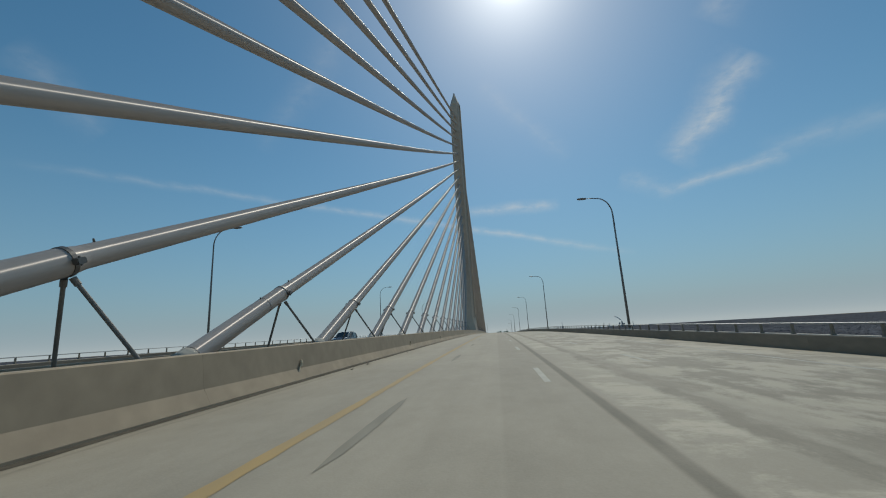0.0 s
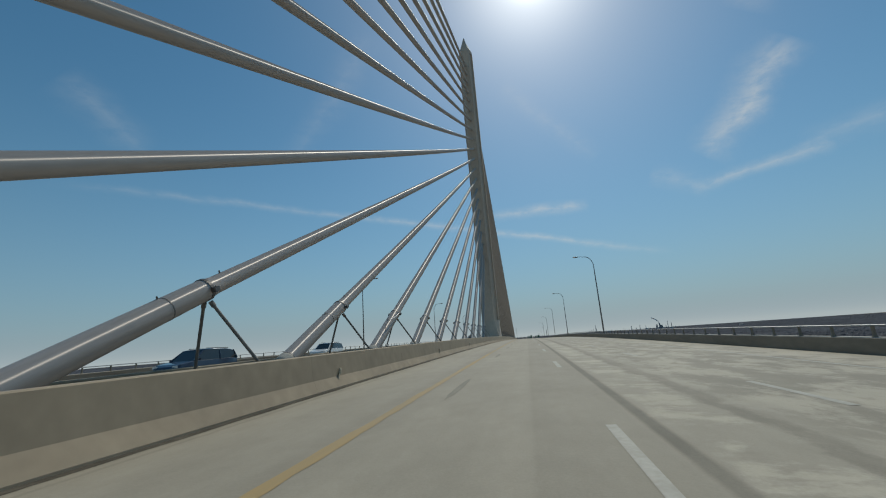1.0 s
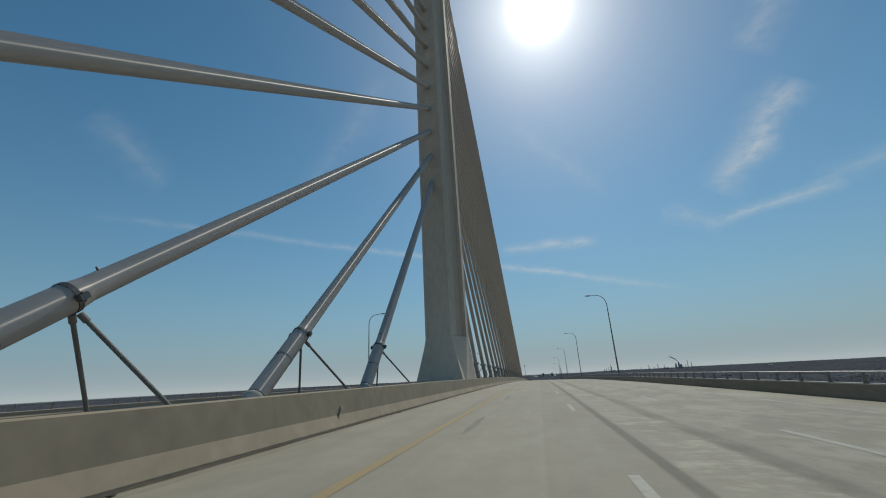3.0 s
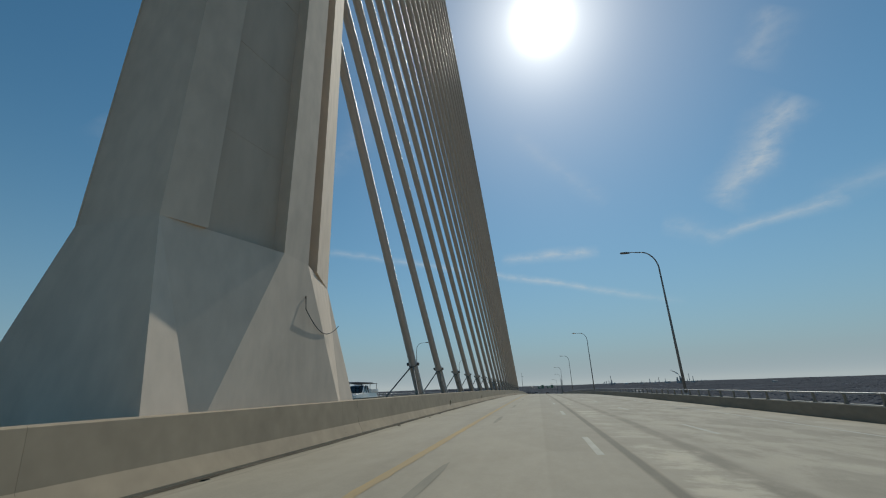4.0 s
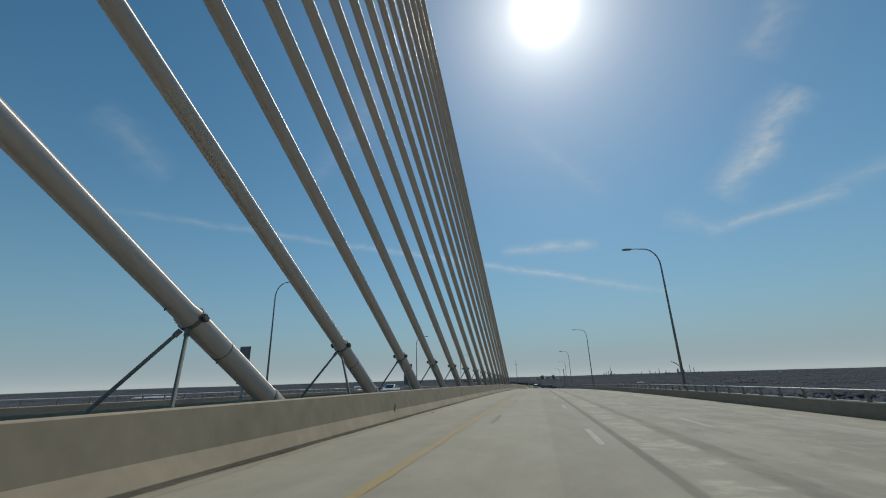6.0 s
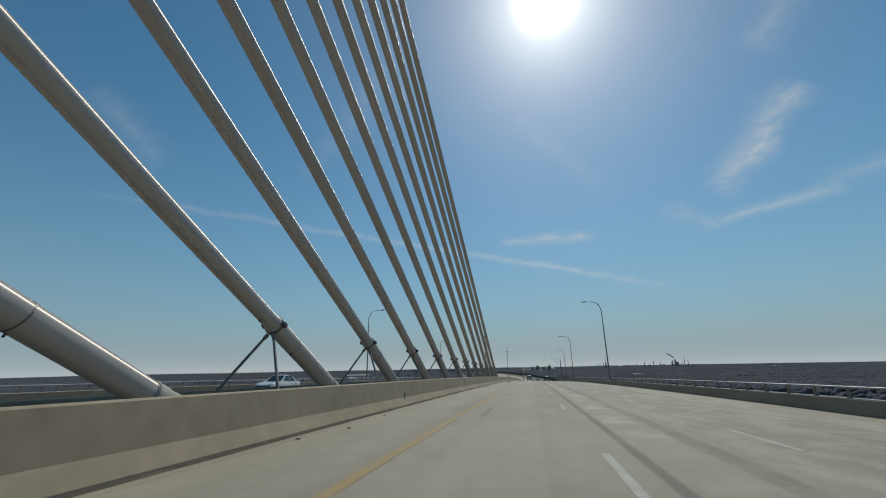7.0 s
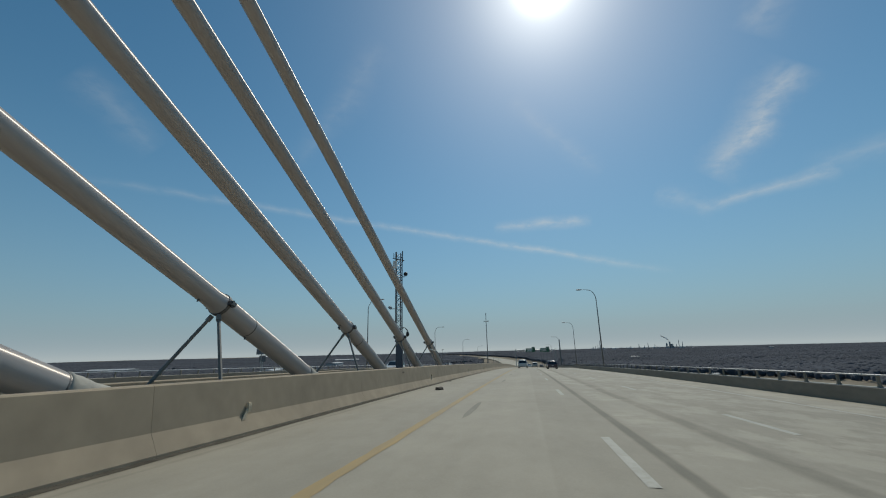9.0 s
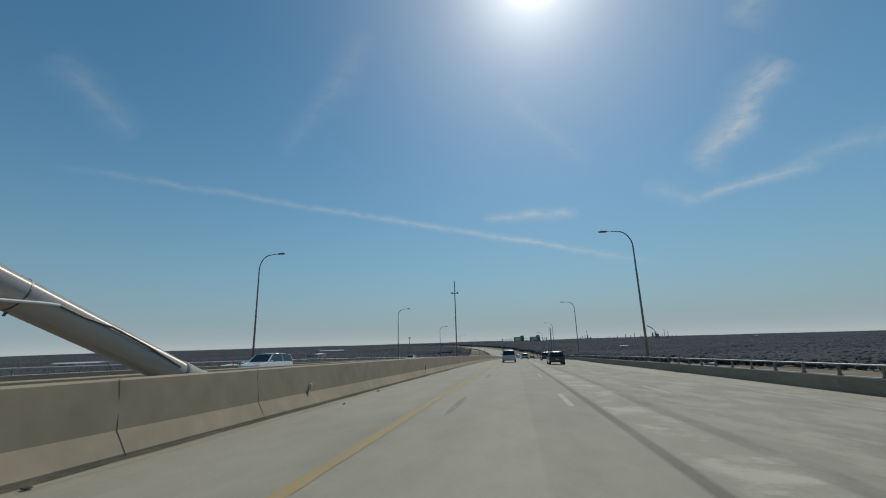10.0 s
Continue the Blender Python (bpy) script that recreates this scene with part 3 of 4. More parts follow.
joint_strip(180.12, 0.008, 2)
joint_strip(3.80, 0.013, 3)


def stencil_marks(y, count):
    """A row of small faded dark stencil marks high on the barrier's face, drawn as plain bars."""
    for k in range(count):
        bm = bmesh.new()
        box(bm, (-0.2265, 0.082 * k, 0.865), (0.004, 0.045 if k % 2 else 0.03, 0.07))
        ob = part("stencil_mark", bm, RUST, near_barrier, "faded dark stencil mark")
        ob.matrix_basis = on_deck(X_TOE, y)


stencil_marks(159.89, 4)


def parapet_segment(length):
    prof = [(0, 0), (-0.03, 0.54), (-0.01, 0.56), (0.34, 0.56), (0.36, 0.54), (0.36, -0.1), (0.0, -0.1)]
    bm = bmesh.new()
    loft(bm, [[(x, y, z) for x, z in prof] for y in (-length / 2 + 0.001, 0.0, length / 2 - 0.001)])
    bmesh.ops.recalc_face_normals(bm, faces=bm.faces[:])
    me = bpy.data.meshes.new("panel")
    bm.to_mesh(me)
    bm.free()
    me.materials.append(PARAPET)
    return me


def post_mesh():
    bm = bmesh.new()
    loft(bm, [[(0.01, -0.05, 0.56), (0.16, -0.05, 0.56), (0.16, 0.05, 0.56), (0.01, 0.05, 0.56)],
              [(0.04, -0.03, 0.65), (0.13, -0.03, 0.65), (0.13, 0.03, 0.65), (0.04, 0.03, 0.65)],
              [(0.04, -0.03, 0.94), (0.12, -0.03, 0.94), (0.12, 0.03, 0.94), (0.04, 0.03, 0.94)]])
    bmesh.ops.recalc_face_normals(bm, faces=bm.faces[:])
    me = bpy.data.meshes.new("post")
    bm.to_mesh(me)
    bm.free()
    me.materials.append(PARAPET)
    return me


pseg, pm = parapet_segment(SEG), post_mesh()
for side, name, text in ((1, "parapet", "low concrete bridge parapet with a steel top rail"), (-1, "opposite_parapet", "low concrete parapet with a steel rail across the bridge")):
    par = thing(name, text, "parapet", kind="structure")
    px = X_PAR if side > 0 else 2 * X_STAY - X_PAR
    flip = Matrix() if side > 0 else turned
    zc = cross(X_PAR) if side > 0 else far_side(X_PAR)
    y = 2.67 - SEG * 26.5
    while y < 690:
        share("panel", pseg, par, on_deck(px, y, zc) @ flip)
        y += SEG
    # an added thin strip whose pale colour stands for sun on the parapet top
    cap = [(0.0, 0.561), (0.01, 0.572), (0.325, 0.572), (0.335, 0.561)]
    share("coping", sweep_mesh("coping", [(px + side * a, zc + b) for a, b in cap], DECK_Y0, 690, 6, SUNLIT_TOP), par, None, "added pale strip coloured as the sunlit parapet top")
    rail = [(0.03, 0.945), (0.035, 0.975), (0.07, 0.99), (0.11, 0.975), (0.115, 0.945), (0.07, 0.93)]
    # the opposite rail takes paler steel: its sunlit look is put into the colour
    me = sweep_mesh("rail", [(px + side * a, zc + b) for a, b in rail], DECK_Y0, 690, 6, RAILING if side > 0 else GALVANISED)
    share("rail", me, par, None, "galvanised steel rail")
    y = -150.0
    while y < 385:
        share("post", pm, par, on_deck(px, y, zc) @ flip)
        y += 1.85


# plain piers carry both decks down to the plain
def pier(y, x):
    bm = bmesh.new()
    z = deck_z(y) - 4.1
    low = GROUND_Z - 4
    loft(bm, [[(x + sx * 3.2, y + sy * 1.3, h) for sx, sy in ((-1, -0.7), (-0.8, -1), (0.8, -1), (1, -0.7), (1, 0.7), (0.8, 1), (-0.8, 1), (-1, 0.7))] for h in (low, z)])
    tagged(part("bridge_pier", bm, PARAPET, None), "plain concrete pier under the bridge deck", "pier", kind="structure")


for y in range(-220, 540, 76):
    for x in (-2.5, 2 * X_STAY + 2.5):
        pier(float(y), x)


# ---- pylon ----
def pylon():
    root = thing("pylon", "tall pale concrete bridge pylon with recessed panels and a pointed top", "pylon", m=Matrix.Translation((X_STAY, 0, 0)))

    def ring(z, a, b, c, flat=0.62):
        return [(-a, -b, z), (a, -b, z), (c, -flat, z), (c, flat, z), (a, b, z), (-a, b, z), (-c, flat, z), (-c, -flat, z)]
    z_knee, z_head = 5.0, 80.4
    # the foot: an oblong below that folds into the faceted shaft above
    bm = bmesh.new()
    foot, knee = [], [bm.verts.new(v) for v in ring(z_knee, 1.12, 3.62, 2.08)]
    for z, a, b, c in ((GROUND_Z - 2, 2.9, 5.2, 3.5), (0.6, 2.24, 4.12, 3.0)):
        foot.append([bm.verts.new(v) for v in ((-a, -b, z), (a, -b, z), (a, -c, z), (a, c, z), (a, b, z), (-a, b, z), (-a, c, z), (-a, -c, z))])
    lo, up = foot
    for k in range(8):
        bm.faces.new((lo[k], lo[(k + 1) % 8], up[(k + 1) % 8], up[k]))
    bm.faces.new((up[0], up[1], knee[1], knee[0]))
    bm.faces.new((up[4], up[5], knee[5], knee[4]))
    for p, q, r, n0, r0, r1, n1 in ((1, 2, 3, 1, 2, 3, 4), (5, 6, 7, 5, 6, 7, 0)):
        p1 = (r + 1) % 8
        bm.faces.new((up[p], up[q], knee[n0]))
        bm.faces.new((up[q], knee[r0], knee[n0]))
        bm.faces.new((up[q], up[r], knee[r1], knee[r0]))
        bm.faces.new((up[r], knee[n1], knee[r1]))
        bm.faces.new((up[r], up[p1], knee[n1]))
    bm.faces.new(knee)
    part("base", bm, PYLON, root, "flared pale concrete foot")
    core_l, core_h = ring(z_knee, 1.1, 3.58, 1.70), ring(z_head, 1.0, 3.1, 1.54)
    low, high = ring(z_knee, 1.12, 3.62, 2.08), ring(z_head, 1.02, 3.14, 1.9)
    part("shaft", loft(bmesh.new(), [core_l, core_h]), PYLON, root, "faceted pale concrete shaft")

    def lerp(p, q, s):
        return tuple(p[i] + (q[i] - p[i]) * s for i in range(3))
    # raised ribs at the corners and on the side ridges leave four recessed glass strips
    for i, j in ((1, 2), (4, 3), (5, 6), (0, 7)):
        bm, vs = bmesh.new(), []
        edge = 0.30 if i in (0, 1) else 0.74
        for core, rim in ((core_l, low), (core_h, high)):
            sx = 1 if rim[j][0] > 0 else -1
            vs.append([lerp(core[i], core[j], 0), lerp(core[i], core[j], edge), tuple(Vector(lerp(rim[i], rim[j], edge)) + Vector((sx * 0.10, 0, 0))), rim[i]])
        part("rib", loft(bm, vs), PYLON, root)
        bm, q = bmesh.new(), []
        for core in (core_l, core_h):
            o = Vector(((1 if core[j][0] > 0 else -1) * 0.02, 0, 0))
            p0, p1 = Vector(lerp(core[i], core[j], edge)), Vector(core[j])
            q.append([tuple(p0), tuple(p1), tuple(p1 + o), tuple(p0 + o)])
        part("glass_panel", loft(bm, q), PANEL, root, "grey recessed glass strip")
        steps = 26
        for s in range(1, steps):
            f = s / steps
            a, b = Vector(lerp(core_l[i], core_h[i], f)), Vector(lerp(core_l[j], core_h[j], f))
            p0, p1 = a.lerp(b, edge), b
            o = Vector(((1 if core_l[j][0] > 0 else -1) * 0.028, 0, 0))
            part("mullion", loft(bmesh.new(), [[p0, p1, p1 + o, p0 + o], [v + Vector((0, 0, 0.03)) for v in (p0, p1, p1 + o, p0 + o)]]), PANEL, root)
    for i, j in ((2, 3), (6, 7)):
        bm, vs = bmesh.new(), []
        for core, rim in ((core_l, low), (core_h, high)):
            vs.append([core[i], rim[i], rim[j], core[j]])
        part("rib", loft(bm, vs), PYLON, root)
    bm = bmesh.new()
    cap = ring(z_head, 1.02, 3.14, 1.9)
    top = ring(85.9, 0.12, 1.5, 0.14, 0.3)
    loft(bm, [cap, ring(81.4, 1.0, 3.0, 1.85), top])
    part("cap", bm, PYLON, root, "pointed concrete cap")
    for zc in (14.0, 22.5, 31.0, 39.5, 48.0, 56.5, 65.0, 73.5):
        f = (zc - z_knee) / (z_head - z_knee)
        for sy in (-1, 1):
            bm = bmesh.new()
            box(bm, (0, sy * (3.58 - 0.48 * f + 0.002), zc), (2.1 - 0.2 * f, 0.012, 0.05))
            part("pour_joint", bm, PANEL, root)
    # a loose conduit on the foot
    bm = bmesh.new()
    pipe(bm, [(2.10, 0.56, 3.95), (2.16, 0.5, 4.02)] + [(2.22 - 0.012 * k, 0.45 + 0.28 * k, 3.62 - 0.55 * math.sin(k / 9 * math.pi)) for k in range(9)], [0.013] * 11, 6)
    part("conduit", bm, BLACK, root, "loose black conduit")
    return root


pylon()

# ---- stay cables ----
N_STAY, FIRST, PITCH = 20, {-1: 20.40, 1: 20.43}, 8.451


def collar_mesh():
    bm = bmesh.new()
    rod(bm, (0, 0, -0.05), (0, 0, 0.05), 0.325, sides=28)
    for s in (-1, 1):
        box(bm, (s * 0.375, 0, 0), (0.15, 0.13, 0.20), 0.015)
        rod(bm, (s * 0.40, -0.10, 0), (s * 0.40, 0.10, 0), 0.022, sides=8)
    me = bpy.data.meshes.new("collar")
    bm.to_mesh(me)
    bm.free()
    me.materials.append(COLLAR)
    return me


def ring_mesh(name, r, h, mat):
    bm = bmesh.new()
    rod(bm, (0, 0, -h / 2), (0, 0, h / 2), r, sides=28)
    me = bpy.data.meshes.new(name)
    bm.to_mesh(me)
    bm.free()
    me.materials.append(mat)
    return me


COLLAR_ME = collar_mesh()
BAND_ME = ring_mesh("band", 0.311, 0.032, COLLAR)
LOOSE = (8, -1)


def stay(n, s):
    y0 = s * (FIRST[s] + PITCH * (n - 1))
    foot = Vector((X_STAY, y0, deck_z(y0) + 0.774))
    head = Vector((X_STAY, s * 1.70, 22.668 + 2.8148 * (n - 1)))
    u = (head - foot).normalized()
    root = thing("stay_cable", "long straight stainless-clad stay cable rising from the median to the pylon", "bridge cable", "stay cables of the bridge", Matrix.Translation(foot))
    # the sheath's own x axis is kept on the bridge's cross axis
    zx = Vector((1, 0, 0))
    turn = Matrix((zx, u.cross(zx), u)).transposed().to_4x4()
    at_collar = (3.085 + 0.0033 * (n - 1) - 0.774) / u.z
    length = (head - foot).length - 0.6
    bm = bmesh.new()
    reach = [at_collar + 1.5 + (length - at_collar - 1.5) * i / int(length / 5) for i in range(int(length / 5) + 1)]
    # the sheath hangs in a shallow arc between its collar and the pylon
    droop = turn.to_3x3().transposed() @ Vector((0, 0, -6.98e-5 * (length - at_collar) ** 2))
    sag = [Vector((0, 0, z)) + droop * ((z - at_collar) * (length - z) / (length - at_collar) ** 2) for z in reach]
    pipe(bm, [(0, 0, at_collar + d) for d in (0.05, 0.055, 0.33, 0.36)] + sag, [0.303, 0.302, 0.266, 0.262] + [0.262] * len(reach), 28)
    ob = part("sheath", bm, STAINLESS, root, "smooth tan-grey stainless sheath", smooth=True)
    ob.matrix_basis = turn
    bm = bmesh.new()
    pipe(bm, [(0, 0, z) for z in (-0.05, -0.04, 0.0, at_collar * 0.5, at_collar + 0.04, at_collar + 0.05, at_collar + 0.06)], [0.305] * 7, 28)
    ob = part("guide_pipe", bm, STAINLESS, root, "thicker stainless guide pipe", smooth=True)
    ob.matrix_basis = turn
    share("collar", COLLAR_ME, root, turn @ Matrix.Translation((0, 0, at_collar)), "dark clamp collar with side lugs")
    share("band", BAND_ME, root, turn @ Matrix.Translation((0, 0, at_collar - 1.35)))
    share("band", BAND_ME, root, turn @ Matrix.Translation((0, 0, 0.65 if s > 0 else 0.37)))
    bm = bmesh.new()
    rim = 0.62 if s > 0 else 0.34
    pipe(bm, [(0, 0, rim), (0, 0, rim - 0.04), (0, 0, rim - 0.13), (0, 0, rim - 0.24), (0, 0, 0.05), (0, 0, -0.22)], [0.309, 0.335, 0.322, 0.336, 0.328, 0.36], 24)
    ob = part("boot", bm, BOOT, root, "pale flared rubber boot", smooth=True)
    ob.matrix_basis = turn
    if (n, s) == (20, 1):
        bm = bmesh.new()
        pipe(bm, [at_deck(-8.325, y, z) - foot for y, z in ((174.6, 2.36), (176.45, 2.325), (177.06, 2.34), (177.3, 2.33))], [0.026] * 4, 8)
        part("hand_rail", bm, ANTENNA, root, "pale hand rail beside the cable")
        bm = bmesh.new()
        pipe(bm, [at_deck(-8.335, y, z) - foot for y, z in ((177.3, 2.33), (177.77, 2.15), (178.35, 2.0), (179.18, 1.656), (180.19, 1.167))], [0.024] * 5, 8)
        part("conduit", bm, COLLAR, root, "dark conduit along the pipe")
    if (n, s) == (19, 1):
        bm = bmesh.new()
        pipe(bm, [at_deck(-8.28, y + 0.25, z + 0.05) - foot for y, z in ((169.72, 0.5), (169.7, 1.85), (169.75, 1.97), (169.9, 1.98))], [0.025] * 4, 8)
        part("vent_pipe", bm, COLLAR, root, "thin upright vent pipe")
    if (n, s) == LOOSE:
        bm = bmesh.new()
        pipe(bm, [(0.33, -0.06, at_collar + 0.05), (0.36, -0.22, at_collar - 0.8), (0.32, -0.52, at_collar - 1.95)], [0.022] * 3, 8)
        part("loose_rod", bm, ANTENNA, root, "pale rod hanging loose from the collar").matrix_basis = turn
        bm = bmesh.new()
        pipe(bm, [(0.32, -0.50, at_collar - 1.9), (0.28, -0.55, at_collar - 2.2), (0.25, -0.52, at_collar - 2.6), (0.26, -0.30, at_collar - 2.95)], [0.014] * 4, 6)
        part("loose_cable", bm, BLACK, root, "thin loose cable").matrix_basis = turn
    for along, rad in ((at_collar - 1.42, 0.305), (at_collar + 0.75, 0.268)):
        bm = bmesh.new()
        rod(bm, (0, -rad + 0.02, along), (0, -rad - 0.07, along), 0.028, 0.02, 8)
        part("stud", bm, COLLAR, root).matrix_basis = turn
    bm = bmesh.new()
    pipe(bm, [u * -0.05, u * -0.5, u * -1.1], [0.26, 0.2, 0.2], 16)
    part("anchor_pipe", bm, GALVANISED, root, smooth=True)
    bm = bmesh.new()
    back = -u.y / abs(u.y)
    loft(bm, [[(-0.6, back * -0.3, -1.2), (0.6, back * -0.3, -1.2), (0.6, back * 2.2, -1.2), (-0.6, back * 2.2, -1.2)],
              [(-0.40, back * -0.12, 0.10), (0.40, back * -0.12, 0.10), (0.40, back * 1.3, -0.5), (-0.40, back * 1.3, -0.5)]])
    part("anchor_block", bm, BOOT, root, "pale sloped anchor block")
    nrm = Vector((0, u.z, -u.y))
    nrm = -nrm if nrm.z > 0 else nrm
    c = u * at_collar
    drop = (0.42 - (c.z + 0.774)) / nrm.z
    for side in (-1, 1):
        a, b = c + nrm * 0.34 + Vector((side * 0.10, 0, 0)), c + nrm * drop + Vector((side * 1.4, 0, 0))
        bm = bmesh.new()
        rod(bm, a, b, 0.045, sides=10)
        rod(bm, a, a.lerp(b, 0.06), 0.066, sides=10)
        st = part("strut", bm, STRUT, root, "dark damper strut")
        bm = bmesh.new()
        box(bm, b, (0.3, 0.3, 0.05), 0.01)
        part("foot_plate", bm, GALVANISED, st)
    return root


for n in range(1, N_STAY + 1):
    for s in (-1, 1):
        stay(n, s)


# ---- street lamps ----
def street_lamp(x, y, side):
    """side: +1 leans over towards -x."""
    base_z = cross(X_PAR) + 0.3
    root = thing("street_lamp", "tall grey tapered street lamp with a curved arm", "street lamp", "lamps along the bridge", upright(x, y, 0))
    bm = bmesh.new()
    pts, rad = [(0, 0, base_z), (0, 0, 6.0), (0, 0, 11.43)], [0.125, 0.095, 0.068]
    for k in range(1, 9):
        a = k / 8 * math.pi / 2
        pts.append((-side * 1.35 * (1 - math.cos(a)), 0, 11.43 + 1.75 * math.sin(a)))
        rad.append(0.066 - 0.002 * k)
    part("pole", pipe(bm, pts, rad, 12), POLE, root, smooth=True)
    bm = bmesh.new()
    pipe(bm, [(-side * 1.35, 0, 13.18), (-side * 1.9, 0, 13.24), (-side * 2.35, 0, 13.27)], [0.048, 0.04, 0.035], 10)
    part("arm", bm, POLE, root, smooth=True)
    bm = bmesh.new()
    rings = []
    for t, w, h in ((2.3, 0.06, 0.045), (2.4, 0.13, 0.06), (2.65, 0.19, 0.08), (3.0, 0.18, 0.075), (3.18, 0.08, 0.04)):
        rings.append([(-side * t, w * math.cos(k / 10 * math.tau), 13.27 + 0.03 * (t - 2.3) + h * math.sin(k / 10 * math.tau) - (0.05 if math.sin(k / 10 * math.tau) < -0.2 else 0)) for k in range(10)])
    head = part("lamp_head", loft(bm, rings), POLE, root, "grey cobra-style lamp head", smooth=True)
    bm = bmesh.new()
    box(bm, (-side * 2.8, 0, 13.20), (0.42, 0.24, 0.04), 0.015)
    part("lens", bm, LENS, head, "clear lens")
    bm = bmesh.new()
    box(bm, (0, 0, base_z + 0.03), (0.42, 0.42, 0.06), 0.015)
    rod(bm, (0, 0, base_z + 0.05), (0, 0, base_z + 0.35), 0.16, 0.13, 14)
    part("base_plate", bm, GALVANISED, root)
    bm = bmesh.new()
    lo = [(-0.55, -0.5), (0.35, -0.5), (0.35, 0.5), (-0.55, 0.5)]
    loft(bm, [[(side * a - side * 0.15, b, base_z - 0.95) for a, b in lo], [(side * a, b * 1.1, base_z - 0.45) for a, b in lo], [(side * a, b * 1.1, base_z) for a, b in lo]])
    part("pilaster", bm, PARAPET, root, "concrete bracket on the parapet")
    return root


LAMP_Y = [(-153.0, -154.2), (-92.2, -93.5), (-30.9, -30.4), (30.05, 29.65), (90.55, 91.6), (152.2, 151.15), (213.55, 213.8), (271.9, 272.9)]
LAMP_Y += [(332.6 + 60.7 * k, 333.5 + 60.7 * k) for k in range(5)]
for near_y, far_y in LAMP_Y:
    street_lamp(12.12, near_y, 1)
    street_lamp(-29.6, far_y, -1)


# ---- lattice mast, poles and signs in the median ----
def lattice_mast():
    x, y = -9.78, 170.7
    root = thing("lattice_mast", "slim lattice mast with cameras and antennas on a dark cabinet", "mast", m=upright(x, y, 0.65))
    bm = bmesh.new()
    box(bm, (0, 0, 1.13), (0.5, 0.34, 2.26), 0.02)
    part("cabinet", bm, DARKSTEEL, root, "tall dark blue-grey steel cabinet")
    legs = [(-0.24, -0.16), (0.26, -0.16), (0.0, 0.24)]
    for i, (a, b) in enumerate(legs):
        bm = bmesh.new()
        rod(bm, (a, b, 2.2), (a, b, 9.25), 0.07 if i == 0 else 0.032, sides=10)
        part("leg", bm, POLE if i == 0 else DARKSTEEL, root)
    z = 2.3
    while z < 8.9:
        for i in range(3):
            bm = bmesh.new()
            a, b = legs[i], legs[(i + 1) % 3]
            rod(bm, (*a, z), (*b, z + 0.42), 0.013, sides=5)
            rod(bm, (*b, z), (*a, z + 0.42), 0.013, sides=5)
            rod(bm, (*a, z + 0.42), (*b, z + 0.42), 0.013, sides=5)
            part("brace", bm, DARKSTEEL, root)
        z += 0.42
    bm = bmesh.new()
    rod(bm, (-0.5, -0.2, 8.75), (0.45, -0.2, 8.5), 0.035, sides=8)
    rod(bm, (-0.42, -0.2, 8.7), (-0.42, -0.2, 9.15), 0.03, sides=8)
    rod(bm, (0.3, -0.2, 8.4), (0.3, -0.2, 9.3), 0.035, sides=8)
    part("antenna_arm", bm, BLACK, root)
    bm = bmesh.new()
    box(bm, (-0.3, -0.3, 8.2), (0.30, 0.22, 0.62), 0.04)
    part("antenna_box", bm, ANTENNA, root, "white antenna box")
    bm = bmesh.new()
    rod(bm, (-0.65, -0.2, 7.15), (0.5, -0.2, 7.2), 0.03, sides=8)
    part("camera_arm", bm, BLACK, root)
    bm = bmesh.new()
    bmesh.ops.create_uvsphere(bm, u_segments=14, v_segments=8, radius=0.17, matrix=Matrix.Translation((0.55, -0.2, 7.4)))
    part("dome_camera", bm, BLACK, root, smooth=True)
    bm = bmesh.new()
    rod(bm, (-0.24, -0.16, 4.72), (-0.62, -0.2, 4.72), 0.03, sides=8)
    box(bm, (-0.70, -0.22, 4.82), (0.26, 0.18, 0.22), 0.03, pose(0, 0, 0, 0, 35, 0))
    part("floodlight", bm, GALVANISED, root, "tilted grey floodlight")
    bm = bmesh.new()
    pipe(bm, [(-0.2, -0.2, 3.2), (0.5, -0.2, 3.25), (0.68, -0.2, 3.05), (0.7, -0.2, 2.9)], [0.035] * 4, 8)
    bmesh.ops.create_uvsphere(bm, u_segments=12, v_segments=8, radius=0.14, matrix=Matrix.Translation((0.7, -0.2, 2.76)) @ Matrix.Diagonal((0.9, 0.9, 1.4, 1)))
    part("side_lamp", bm, BLACK, root, "dark bracket lamp", smooth=True)


lattice_mast()


def slim_pole(x, y, z0, height, label, r=0.12, arms=(), base=None):
    root = thing("utility_pole", label, "pole", m=Matrix.Translation(base) if base else upright(x, y, z0))
    bm = bmesh.new()
    rod(bm, (0, 0, 0), (0, 0, height), r, r * 0.6, 10)
    part("shaft", bm, POLE, root)
    for zz, half in arms:
        bm = bmesh.new()
        rod(bm, (-half, 0, zz), (half, 0, zz), 0.04, sides=8)
        for s in (-1, 1):
            box(bm, (s * half, -0.05, zz + 0.08), (0.22, 0.26, 0.24), 0.03)
        part("cross_arm", bm, POLE, root, "short arm with two camera boxes")
    return root


slim_pole(-8.48, 229.4, 0.6, 11.2, "slim grey camera pole in the median", 0.10, ((9.3, 0.42),))
slim_pole(0, 0, 0, 19.0, "dark monopole beyond the parapet", 0.5, (), (25.4, 470.0, -14.0))


slim_pole(-29.0, 282.2, 0.5, 6.0, "short camera pole on the far parapet", 0.08, ((5.8, 0.18),))


